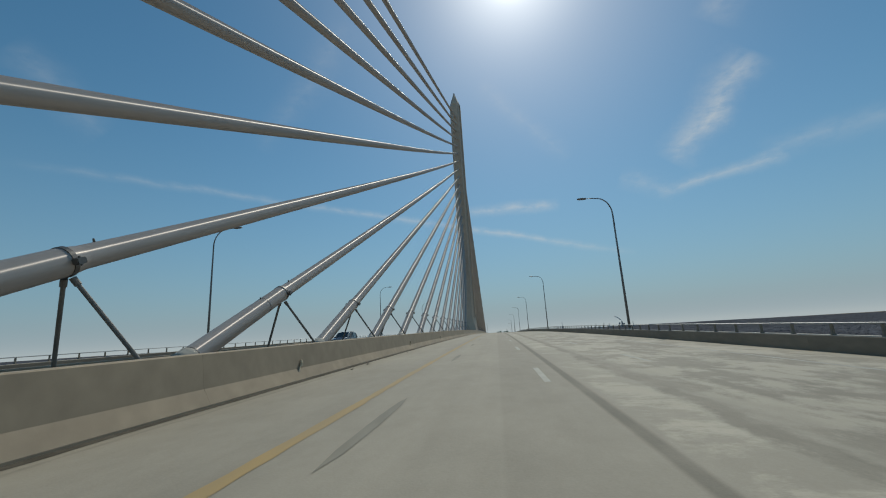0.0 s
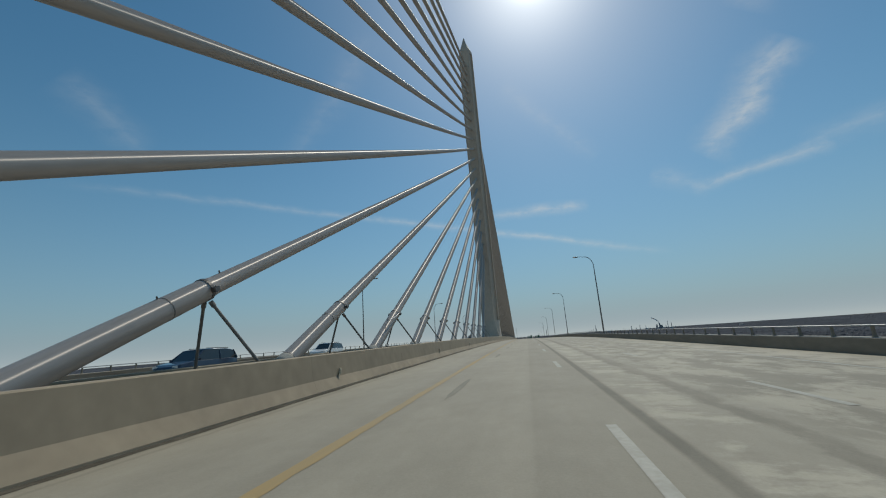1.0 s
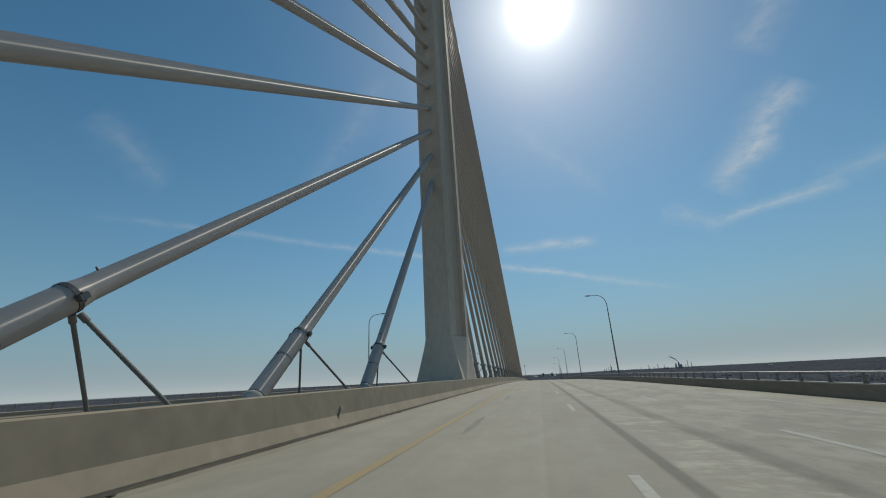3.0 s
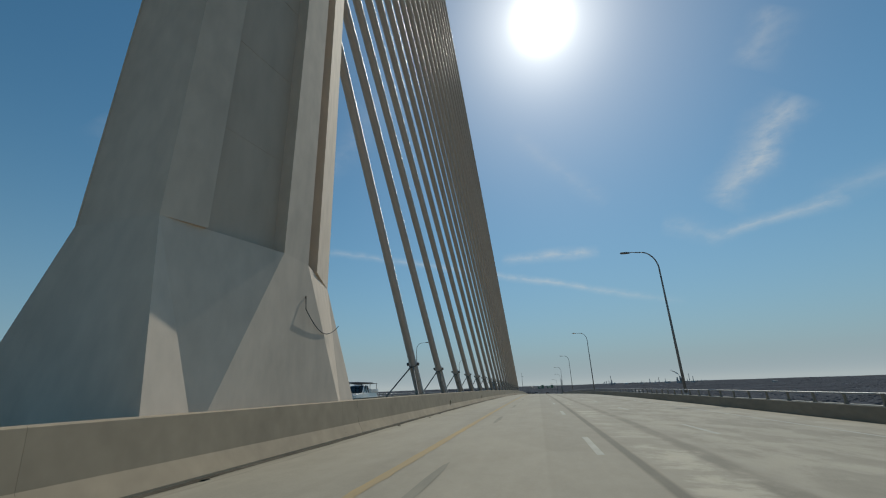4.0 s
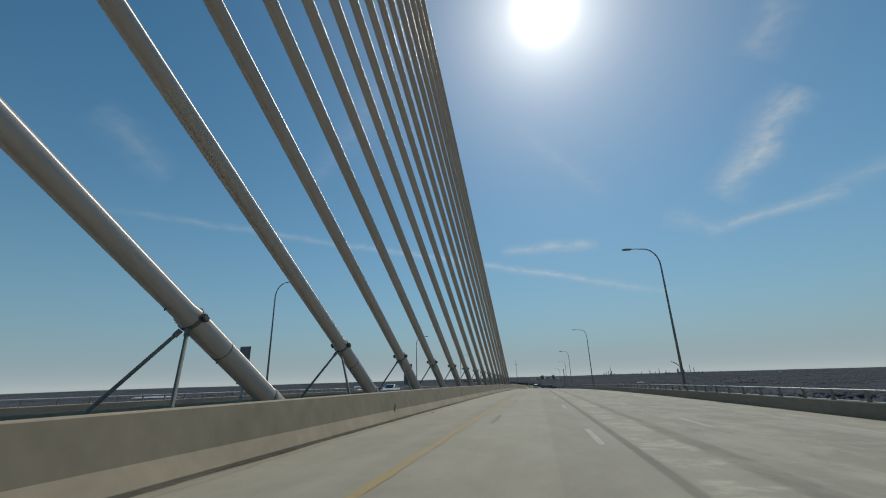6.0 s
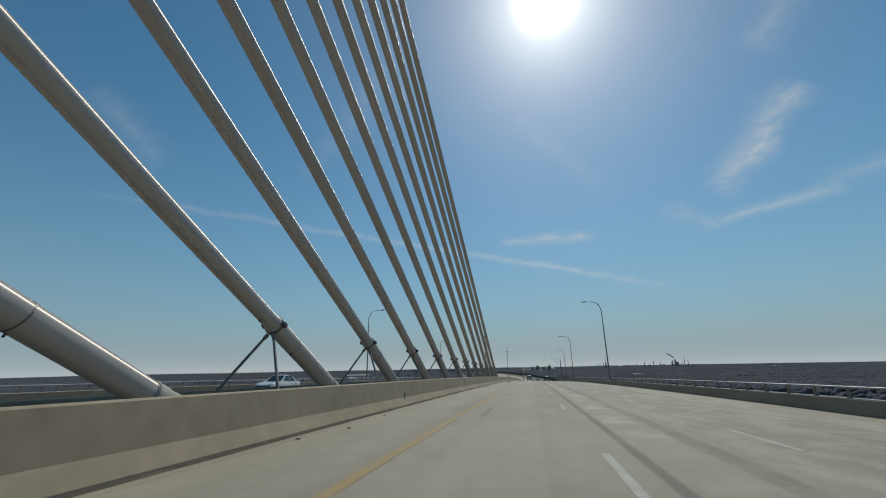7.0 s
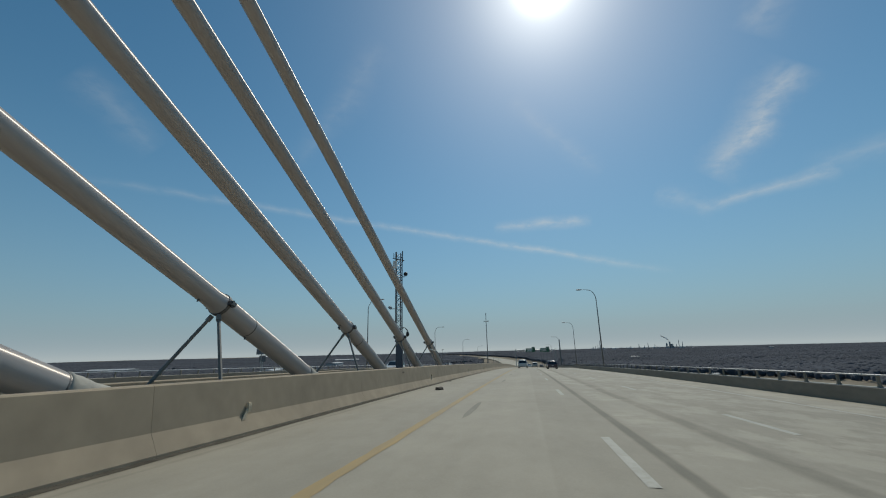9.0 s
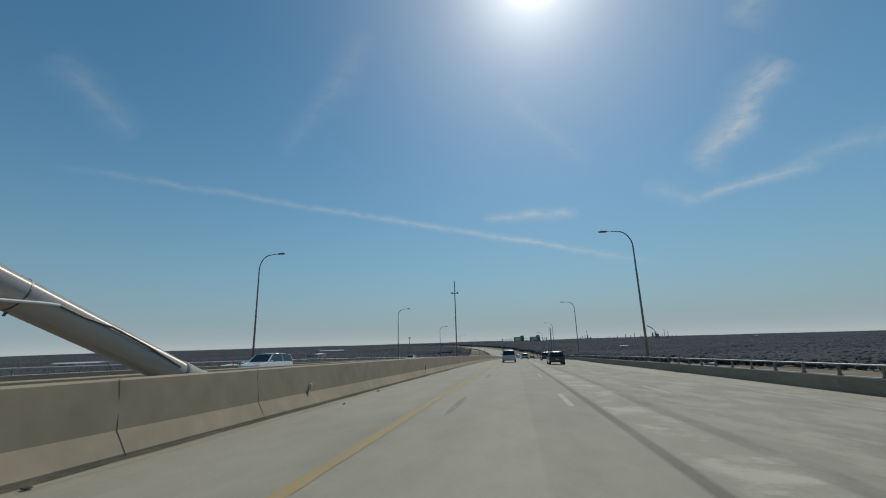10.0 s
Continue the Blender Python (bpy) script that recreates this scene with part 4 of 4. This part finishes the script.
def panel_sign(x, y, z, w, h, post, label, parent_name="road_sign"):
    root = thing(parent_name, label, "sign", m=upright(x, y, z))
    bm = bmesh.new()
    box(bm, (0, 0, post + h / 2), (w, 0.03, h), 0.01)
    part("panel", bm, SIGN_BACK, root, "plain grey back of the panel")
    bm = bmesh.new()
    box(bm, (0, 0.05, (post + h) / 2), (0.08, 0.06, post + h), 0.008)
    part("post", bm, GALVANISED, root)


panel_sign(-10.18, 62.85, 0.65, 0.42, 1.25, 0.85, "narrow marker sign seen from behind on a steel post")
panel_sign(-9.49, 79.6, 0.72, 0.62, 1.45, 0.6, "narrow blue-grey sign seen from behind on a steel post")
panel_sign(-29.0, 181.3, 0.45, 1.2, 0.62, 2.05, "wide sign panel seen from behind on the far parapet")
panel_sign(-29.0, 181.6, 0.45, 0.8, 0.7, 1.25, "small square sign panel below a wider one")


def sign_gantry(y):
    root = thing("sign_gantry", "overhead motorway gantry carrying two green direction signs", "sign gantry", m=upright(0, y, 0))
    bm = bmesh.new()
    for zz in (9.4, 10.5):
        for yy in (-0.4, 0.4):
            rod(bm, (-6.6, yy, zz), (17.0, yy, zz), 0.08, sides=8)
    x = -6.6
    while x < 16.5:
        rod(bm, (x, -0.4, 9.4), (x + 1.2, -0.4, 10.5), 0.04, sides=6)
        x += 1.2
    part("truss", bm, GALVANISED, root, "steel truss beam")
    for xx in (-6.8, 17.0):
        bm = bmesh.new()
        rod(bm, (xx, 0, -6), (xx, 0, 11), 0.22, 0.18, 12)
        part("leg", bm, GALVANISED, root)
    for xx, w in ((2.3, 5.6), (10.85, 5.4)):
        bm = bmesh.new()
        box(bm, (xx, -0.6, 10.2), (w, 0.08, 2.3), 0.02)
        pn = part("sign_panel", bm, SIGN_GREEN, root, "green direction sign")
        bm = bmesh.new()
        box(bm, (xx + w * 0.3, -0.6, 11.75), (w * 0.35, 0.08, 0.75), 0.02)
        part("exit_tab", bm, SIGN_GREEN, pn)
        bm = bmesh.new()
        for k, (ww, dz) in enumerate(((0.62, 0.55), (0.48, 0.0), (0.55, -0.55))):
            box(bm, (xx - w * 0.1, -0.646, 10.2 + dz), (w * ww, 0.008, 0.26))
        part("lettering", bm, LENS, pn, "white lettering as bars")


sign_gantry(400.0)


# ---- small things on the deck ----
def delineator(y):
    root = thing("delineator", "bent rusty reflector bracket bolted to the barrier", "reflector", "reflector brackets on the barrier", on_deck(X_TOE + 0.105, y, -0.06))
    bm = bmesh.new()
    loft(bm, [[(-0.285, -0.045, 0.47), (-0.225, -0.045, 0.47), (-0.225, 0.04, 0.47), (-0.285, 0.04, 0.47)],
              [(-0.285, -0.05, 0.60), (-0.222, -0.05, 0.60), (-0.222, 0.05, 0.60), (-0.285, 0.05, 0.60)],
              [(-0.285, -0.03, 0.66), (-0.235, -0.03, 0.66), (-0.235, 0.045, 0.66), (-0.285, 0.045, 0.66)]])
    part("reflector", bm, BRACKET, root)
    bm = bmesh.new()
    loft(bm, [[(-0.24, -0.24, 0.33), (-0.215, -0.24, 0.33), (-0.215, -0.13, 0.33), (-0.24, -0.13, 0.33)],
              [(-0.265, -0.05, 0.56), (-0.24, -0.05, 0.56), (-0.24, 0.0, 0.56), (-0.265, 0.0, 0.56)]])
    part("bracket", bm, BRACKET, root, "tarnished strap")


for y in (-119.9, -103.87, -88.6, -73.2, -58.02, -42.4, -27.8, 19.24, 35.72, 51.4, 67.3, 83.1, 98.95, 116.53, 132.86, 148.6, 165.81, 182.51, 197.9, 213.4, 242.3):
    delineator(y)


def debris(name, label, x, y, size, mat, seed, flat=0.4):
    rng = random.Random(seed)
    bm = bmesh.new()
    bmesh.ops.create_icosphere(bm, subdivisions=3 if size[2] > 0.1 else 2, radius=1)
    for v in bm.verts:
        k = 0.9 + 0.55 * noise.noise(v.co * 1.7 + Vector((seed, 0, 0))) + rng.uniform(-0.06, 0.06)
        v.co = Vector((v.co.x * size[0] * k, v.co.y * size[1] * k, max(-0.02, v.co.z * size[2] * k * (1 if v.co.z > 0 else flat))))
    ob = part(name, bm, mat, None, smooth=True)
    ob.matrix_basis = on_deck(x, y, 0.02)
    tagged(ob, label, "debris")


debris("tyre_scrap", "crumpled scrap of black tyre on the shoulder", -4.70, 161.0, (0.26, 0.32, 0.12), RUBBER, 3)
debris("tyre_scrap", "flat strip of torn black rubber on the shoulder", -5.34, 125.0, (0.45, 0.07, 0.03), RUBBER, 5)
debris("gravel_heap", "small heap of dark road grit by the gutter", -5.70, 169.4, (0.10, 0.25, 0.03), GUTTER, 8)
debris("twig", "dark stick lying on the shoulder", -5.3, -62.5, (0.05, 0.20, 0.025), RUST, 15)
debris("twig", "thin dark splinter by the gutter", -5.7, -61.5, (0.05, 0.10, 0.02), RUST, 16)
rng = random.Random(12)
for k in range(26):
    debris("stone_chip", "small dark chip lying by the gutter", rng.uniform(-5.85, -5.2), rng.uniform(-125, 200), (rng.uniform(0.03, 0.09), rng.uniform(0.04, 0.14), 0.02), GUTTER, 40 + k)


def utility_box(y):
    root = thing("utility_box", "grey steel junction box standing on the median", "junction box", m=upright(-8.6, y, 0.5))
    bm = bmesh.new()
    box(bm, (0, 0, 0.2), (0.6, 0.8, 0.4), 0.03)
    part("body", bm, GALVANISED, root)
    bm = bmesh.new()
    box(bm, (0, 0, 0.42), (0.7, 0.9, 0.05), 0.01)
    part("lid", bm, GALVANISED, root)


utility_box(175.2)
board = bmesh.new()
box(board, (0, 0, 0.05), (0.85, 0.16, 0.07), 0.015)
board_ob = part("pale_board", board, ANTENNA, None)
board_ob.matrix_basis = on_deck(-10.30, 179.75, 0.6) @ pose(0, 0, 0, 0, 0, 38)
tagged(board_ob, "short pale board lying on the concrete median", "debris")


# ---- vehicles ----
def wheel(parent, x, y, r, w):
    bm = bmesh.new()
    rod(bm, (x - w / 2, y, r), (x + w / 2, y, r), r, sides=22)
    wh = part("wheel", bm, TYRE, parent, "black tyre")
    bm = bmesh.new()
    rod(bm, (x - w / 2 - 0.012, y, r), (x + w / 2 + 0.012, y, r), r * 0.62, sides=16)
    part("rim", bm, CHROME, wh)


def car(name, label, m, paint, kind, group="", lit=False):
    """A vehicle facing +y. kind: van, suv, hatch, sedan or pickup."""
    root = thing(name, label, "car" if kind != "pickup" else "pickup truck", group, m)
    dims = {"van": (5.0, 1.95, 1.75, 0.42), "suv": (5.0, 1.93, 1.64, 0.46), "hatch": (4.3, 1.8, 1.48, 0.40), "sedan": (4.7, 1.82, 1.45, 0.38), "pickup": (5.8, 2.0, 1.95, 0.55)}[kind]
    L, W, H, g = dims
    belt = H * (0.59 if kind in ("suv", "van") else 0.60) if kind != "pickup" else H * 0.62
    hood = belt - 0.04
    r = 0.34 if kind != "pickup" else 0.4
    # lower body: cross sections from tail to nose
    bm = bmesh.new()
    half = W / 2
    rows = ((-0.5, 0.80, 0.62, belt - 0.10), (-0.485, 0.94, 0.34, belt - 0.02), (-0.40, 1.0, 0.26, belt), (0.0, 1.0, 0.24, belt), (0.24, 1.0, 0.24, belt), (0.30, 0.99, 0.24, hood), (0.44, 0.94, 0.26, hood - 0.10), (0.49, 0.84, 0.34, hood - 0.22), (0.5, 0.70, 0.45, hood - 0.32))
    rings = []
    for f, wf, zb, zt in rows:
        hw, zm = half * wf, zb + (zt - zb) * 0.55
        rings.append([(-hw * 0.9, f * L, zb), (hw * 0.9, f * L, zb), (hw, f * L, zb + 0.10), (hw, f * L, zm), (hw * 0.94, f * L, zt - 0.03), (hw * 0.88, f * L, zt),
                      (-hw * 0.88, f * L, zt), (-hw * 0.94, f * L, zt - 0.03), (-hw, f * L, zm), (-hw, f * L, zb + 0.10)])
    part("body", loft(bm, rings), PAINT[paint], root, paint + " painted body", smooth=False)
    back, front = {"van": (-0.485, 0.26), "suv": (-0.485, 0.25), "hatch": (-0.475, 0.25), "sedan": (-0.33, 0.20), "pickup": (-0.12, 0.20)}[kind]
    tb, tf = {"van": (-0.45, 0.08), "suv": (-0.44, 0.10), "hatch": (-0.40, 0.08), "sedan": (-0.20, 0.04), "pickup": (-0.09, 0.08)}[kind]
    bw, tw = half * 0.90, half * 0.74
    # greenhouse: sections along a curved roofline, glass below and a painted skin above
    drop = 0.10 if kind != "pickup" else 0.05
    line = [(back, belt), (back * 0.5 + tb * 0.5, belt + (H - drop - 0.05 - belt) * 0.5), (tb, H - drop - 0.05), (tb * 0.75 + tf * 0.25, H - drop * 0.3), (tb * 0.4 + tf * 0.6, H), (tf, H - drop * 0.6), (front * 0.5 + tf * 0.5, belt + (H - drop * 0.6 - belt) * 0.5), (front, belt)]

    skin = 0.17 if kind == "pickup" else 0.11

    def wide(z):
        return bw - (bw - tw) * (z - belt) / (H - belt)
    bm = bmesh.new()
    loft(bm, [[(-bw, f * L, belt - 0.03), (bw, f * L, belt - 0.03), (wide(z), f * L, z - 0.035), (-wide(z), f * L, z - 0.035)] for f, z in line])
    part("cabin_glass", bm, GLASS, root, "dark tinted windows")
    bm = bmesh.new()
    loft(bm, [[(-wide(z) - 0.015, f * L, z - skin), (wide(z) + 0.015, f * L, z - skin), (wide(z) - 0.03, f * L, z - 0.015), (wide(z) * 0.55, f * L, z + 0.01), (-wide(z) * 0.55, f * L, z + 0.01), (-wide(z) + 0.03, f * L, z - 0.015)] for f, z in line[2:6]])
    part("roof", bm, PAINT[paint], root, smooth=True)
    for s in (-1, 1):
        for f0, f1 in ((back, tb), (front, tf), ((tb + tf) / 2 - 0.01, (tb + tf) / 2 - 0.01)):
            bm = bmesh.new()
            rod(bm, (s * (bw + 0.002), f0 * L, belt - 0.03), (s * (wide(H - drop) - 0.012), f1 * L, H - drop - 0.05), 0.06, 0.05, sides=8)
            part("pillar", bm, PAINT[paint], root)
        bm = bmesh.new()
        box(bm, (s * (half + 0.08), front * L * 0.82, belt + 0.06), (0.18, 0.10, 0.13), 0.03)
        part("mirror", bm, PAINT[paint], root)
        for fy in (-0.30, 0.31):
            wheel(root, s * (half - 0.12), fy * L, r, 0.22)
        bm = bmesh.new()
        tall = 0.42 if kind in ("van", "suv") else 0.2
        box(bm, (s * half * 0.80, -0.488 * L, belt - 0.16), (0.16, 0.06, tall), 0.02)
        part("tail_light", bm, TAIL, root, "red tail light")
        bm = bmesh.new()
        box(bm, (s * half * 0.70, 0.485 * L, hood - 0.24), (0.36, 0.08, 0.15), 0.03)
        part("headlight", bm, HEADLAMP if lit else LENS, root, "lit headlight" if lit else "clear headlight")
    bm = bmesh.new()
    box(bm, (0, -0.495 * L, 0.48), (W * 0.86, 0.12, 0.2), 0.03)
    part("rear_bumper", bm, BLACK if kind in ("suv", "pickup") else PAINT[paint], root)
    bm = bmesh.new()
    box(bm, (0, 0.493 * L, 0.46), (W * 0.8, 0.1, 0.18), 0.03)
    part("front_bumper", bm, BLACK if kind != "van" else PAINT[paint], root)
    bm = bmesh.new()
    box(bm, (0, -0.50 * L - 0.01, belt - 0.32), (0.32, 0.02, 0.16), 0.004)
    part("plate", bm, PLATE, root)
    if kind == "pickup":
        bm = bmesh.new()
        for s in (-1, 1):
            for fy in (-0.46, -0.15, 0.30):
                rod(bm, (s * half * 0.86, fy * L, belt if fy < 0.1 else hood - 0.1), (s * half * 0.86, (fy if fy < 0.1 else 0.2) * L, H + 0.16), 0.03, sides=8)
            rod(bm, (s * half * 0.86, -0.48 * L, H + 0.16), (s * half * 0.86, 0.30 * L, H + 0.16), 0.035, sides=8)
        for fy in (-0.46, -0.3, -0.15, 0.02, 0.2):
            rod(bm, (-half * 0.86, fy * L, H + 0.16), (half * 0.86, fy * L, H + 0.16), 0.03, sides=8)
        part("ladder_rack", bm, BLACK, root, "black overhead ladder rack")
        for off in (-0.45, 0.1):
            bm = bmesh.new()
            for s in (-0.2, 0.2):
                box(bm, (off + s, 0.03 * L, H + 0.24), (0.05, 4.4, 0.09))
            for k in range(12):
                box(bm, (off, 0.03 * L - 2.0 + 0.36 * k, H + 0.24), (0.4, 0.04, 0.03))
            part("ladder", bm, DARKSTEEL, root, "dark ladder lying on the rack")
        for k in range(7):
            bm = bmesh.new()
            box(bm, (half * 0.86, -0.45 * L + 0.28 * k, (belt + 0.3 + H + 0.14) / 2), (0.05, 0.07, H - belt - 0.16))
            part("rack_stake", bm, BLACK, root)
        for s in (-1, 1):
            bm = bmesh.new()
            box(bm, (s * half * 0.92, -0.31 * L, belt + 0.16), (0.22, 0.34 * L, 0.36), 0.02)
            part("tool_box", bm, PAINT[paint], root, "white side tool box")
        bm = bmesh.new()
        box(bm, (half * 0.92 + 0.118, -0.29 * L, belt + 0.14), (0.008, 0.8, 0.12))
        box(bm, (half * 0.92 + 0.118, -0.34 * L, belt + 0.26), (0.008, 0.5, 0.05))
        part("lettering", bm, BLACK, root, "dark lettering as bars")
    elif kind in ("suv", "van"):
        for s in (-1, 1):
            bm = bmesh.new()
            rod(bm, (s * (tw - 0.08), tb * L * 0.82, H + 0.005), (s * (tw - 0.08), tf * L * 0.2, H + 0.03), 0.022, sides=6)
            part("roof_rail", bm, BLACK, root)
    return root


def car_at(name, label, x, y, paint, kind, heading=0, group="", zx=None):
    m = on_deck(x, y, cross(x) if zx is None else far_side(zx)) @ pose(0, 0, 0, 0, 0, heading)
    return car(name, label, m, paint, kind, group, lit=heading == 180 and y > 240)


car_at("minivan", "silver minivan driving ahead on the bridge", -1.24, 232.5, "silver", "van")
car_at("hatchback", "dark red hatchback with the sun on its rear window", 4.23, 221.2, "maroon", "hatch")
car_at("suv", "charcoal sport utility car in the outer lane", 5.6, 256.5, "charcoal", "suv")
car_at("suv", "silver sport utility car in the middle lane", 2.3, 290.0, "silver", "suv")
car_at("sedan", "charcoal saloon car in the outer lane", 6.0, 335.0, "charcoal", "sedan")
car_at("sedan", "white saloon car far ahead on the bridge", 0.6, 322.0, "white", "sedan")
OPP = -17.5
car_at("suv", "navy blue sport utility car on the opposite carriageway", OPP - 3.2, -78.6, "navy", "suv", 180, zx=3.2)
car_at("suv", "white sport utility car with black roof rails", OPP - 5.5, -57.2, "white", "suv", 180, zx=5.5)
car_at("pickup_truck", "white work pickup with a black ladder rack", OPP - 0.6, 30.6, "white", "pickup", 180, zx=0.6)
car_at("sedan", "white saloon car on the opposite carriageway", OPP - 6.0, 115.0, "white", "sedan", 180, zx=6)
car_at("hatchback", "white hatchback on the opposite carriageway", OPP - 6.0, 262.0, "white", "hatch", 180, zx=6)
car_at("suv", "white sport utility car with roof rails behind the barrier", OPP - 3.0, 202.5, "white", "suv", 180, zx=2)
rng = random.Random(4)
for k in range(15):
    car_at("sedan", "small pale car far off on the opposite carriageway", OPP - rng.choice((1.5, 5.0)), 322 + 26 * k + rng.uniform(-7, 7), rng.choice(("white", "silver", "charcoal")), rng.choice(("sedan", "hatch")), 180, "distant oncoming cars", zx=3)


# ---- far off: works, sheds ----
def refinery():
    y0 = 3450.0
    reach, eye, base = y0 - 170, -1.5, GROUND_Z + 6
    root = thing("refinery", "distant refinery with slim stacks and a steaming tower", "refinery", m=Matrix.Translation((0, y0, base)))
    rng = random.Random(21)

    def at(bearing):
        return bearing * reach - 0.4

    def height(climb):
        return climb * reach + eye - base
    for bearing, climb, w in ((0.1492, -0.0042, 4.0), (0.1548, -0.0008, 3.0), (0.1594, 0.0010, 2.6), (0.1641, 0.0026, 2.6), (0.1668, -0.002, 5.0), (0.1708, 0.0129, 2.4), (0.1725, 0.003, 3.5), (0.1761, -0.0030, 4.0),
                              (0.2150, -0.004, 3.0), (0.2246, -0.0040, 3.5), (0.2313, -0.0015, 2.6), (0.2523, 0.0028, 3.0), (0.2540, -0.003, 4.5), (0.2604, -0.0012, 2.6), (0.2758, 0.0046, 2.8), (0.2842, 0.0020, 2.2),
                              (0.3082, 0.0008, 5.0), (0.3318, 0.0102, 2.3), (0.3381, 0.0002, 2.6), (0.3477, 0.0052, 2.8), (0.3577, -0.0038, 2.8), (0.3630, -0.004, 4.0)):
        bm = bmesh.new()
        yy = rng.uniform(-60, 60)
        h = height(climb)
        pipe(bm, [(at(bearing), yy, -14), (at(bearing), yy, h * 0.5), (at(bearing), yy, h)], [w, w * 0.8, w * 0.6], 10)
        part("chimney", bm, STACK, root)
    for bearing, climb, w in ((0.3124, 0.0036, 7), (0.3185, 0.0060, 9), (0.3225, 0.0010, 14)):
        bm = bmesh.new()
        h = height(climb)
        box(bm, (at(bearing), 0, h / 2 - 7), (w, w, h + 14), 0.6)
        for k in range(3):
            box(bm, (at(bearing), 0, h * (0.4 + 0.2 * k)), (w + 3, w + 3, 1.2))
        part("tower", bm, STACK, root, "broad process tower with decks")
    for bearing, w, h in ((0.180, 26, 11), (0.205, 34, 9), (0.240, 30, 10), (0.268, 36, 9), (0.297, 40, 12), (0.328, 46, 13), (0.352, 30, 10)):
        bm = bmesh.new()
        rod(bm, (at(bearing), 80, -14), (at(bearing), 80, h), w / 2, sides=24)
        rod(bm, (at(bearing), 80, h), (at(bearing), 80, h + 2.5), w / 2, 1.0, 24)
        part("storage_tank", bm, ROOFING, root, "pale storage tank")
    bm = bmesh.new()
    x, z = at(0.3185), height(0.0066)
    for k in range(22):
        f = k / 21
        c = Vector((x - 50 * f ** 1.3 + rng.uniform(-1.5, 1.5), 10, z + 42 * f ** 0.8 + rng.uniform(-2, 2)))
        bmesh.ops.create_icosphere(bm, subdivisions=2, radius=2.0 + 2.4 * math.sin(f * 2.6), matrix=Matrix.Translation(c) @ Matrix.Diagonal((1.2, 1, 0.7, 1)))
    part("steam_plume", bm, STEAM, root, "white steam drifting from a stack", smooth=True)


refinery()


def shed(x, y, w, d, h, rz):
    root = thing("warehouse", "long low warehouse with a pale metal roof", "warehouse", "sheds on the plain", Matrix.Translation((x, y, GROUND_Z)) @ pose(0, 0, 0, 0, 0, rz))
    bm = bmesh.new()
    box(bm, (0, 0, h / 2), (w, d, h), 0.1)
    part("wall", bm, STACK, root)
    bm = bmesh.new()
    loft(bm, [[(-w / 2 - 1, -d / 2 - 1, h), (w / 2 + 1, -d / 2 - 1, h), (w / 2 + 1, d / 2 + 1, h), (-w / 2 - 1, d / 2 + 1, h)],
              [(-w / 2 - 1, -0.3, h + d * 0.07), (w / 2 + 1, -0.3, h + d * 0.07), (w / 2 + 1, 0.3, h + d * 0.07), (-w / 2 - 1, 0.3, h + d * 0.07)]])
    part("roof", bm, ROOFING, root)


for x, y, w, d, h, rz in ((-317, 580, 60, 16, 12, 112), (-352, 667, 60, 18, 12, 112), (-385, 748, 50, 16, 11, 112), (-425, 1010, 60, 22, 11, 100), (-620, 1500, 80, 30, 9, 35), (-900, 900, 90, 36, 8, 15),
                          (260, 1228, 18, 10, 7, 5), (240, 773, 12, 8, 5, 20), (1038, 2161, 16, 12, 12, 0), (189, 620, 8, 6, 3, 40), (300, 480, 9, 6, 3, 40)):
    shed(x, y, w, d, h, rz)
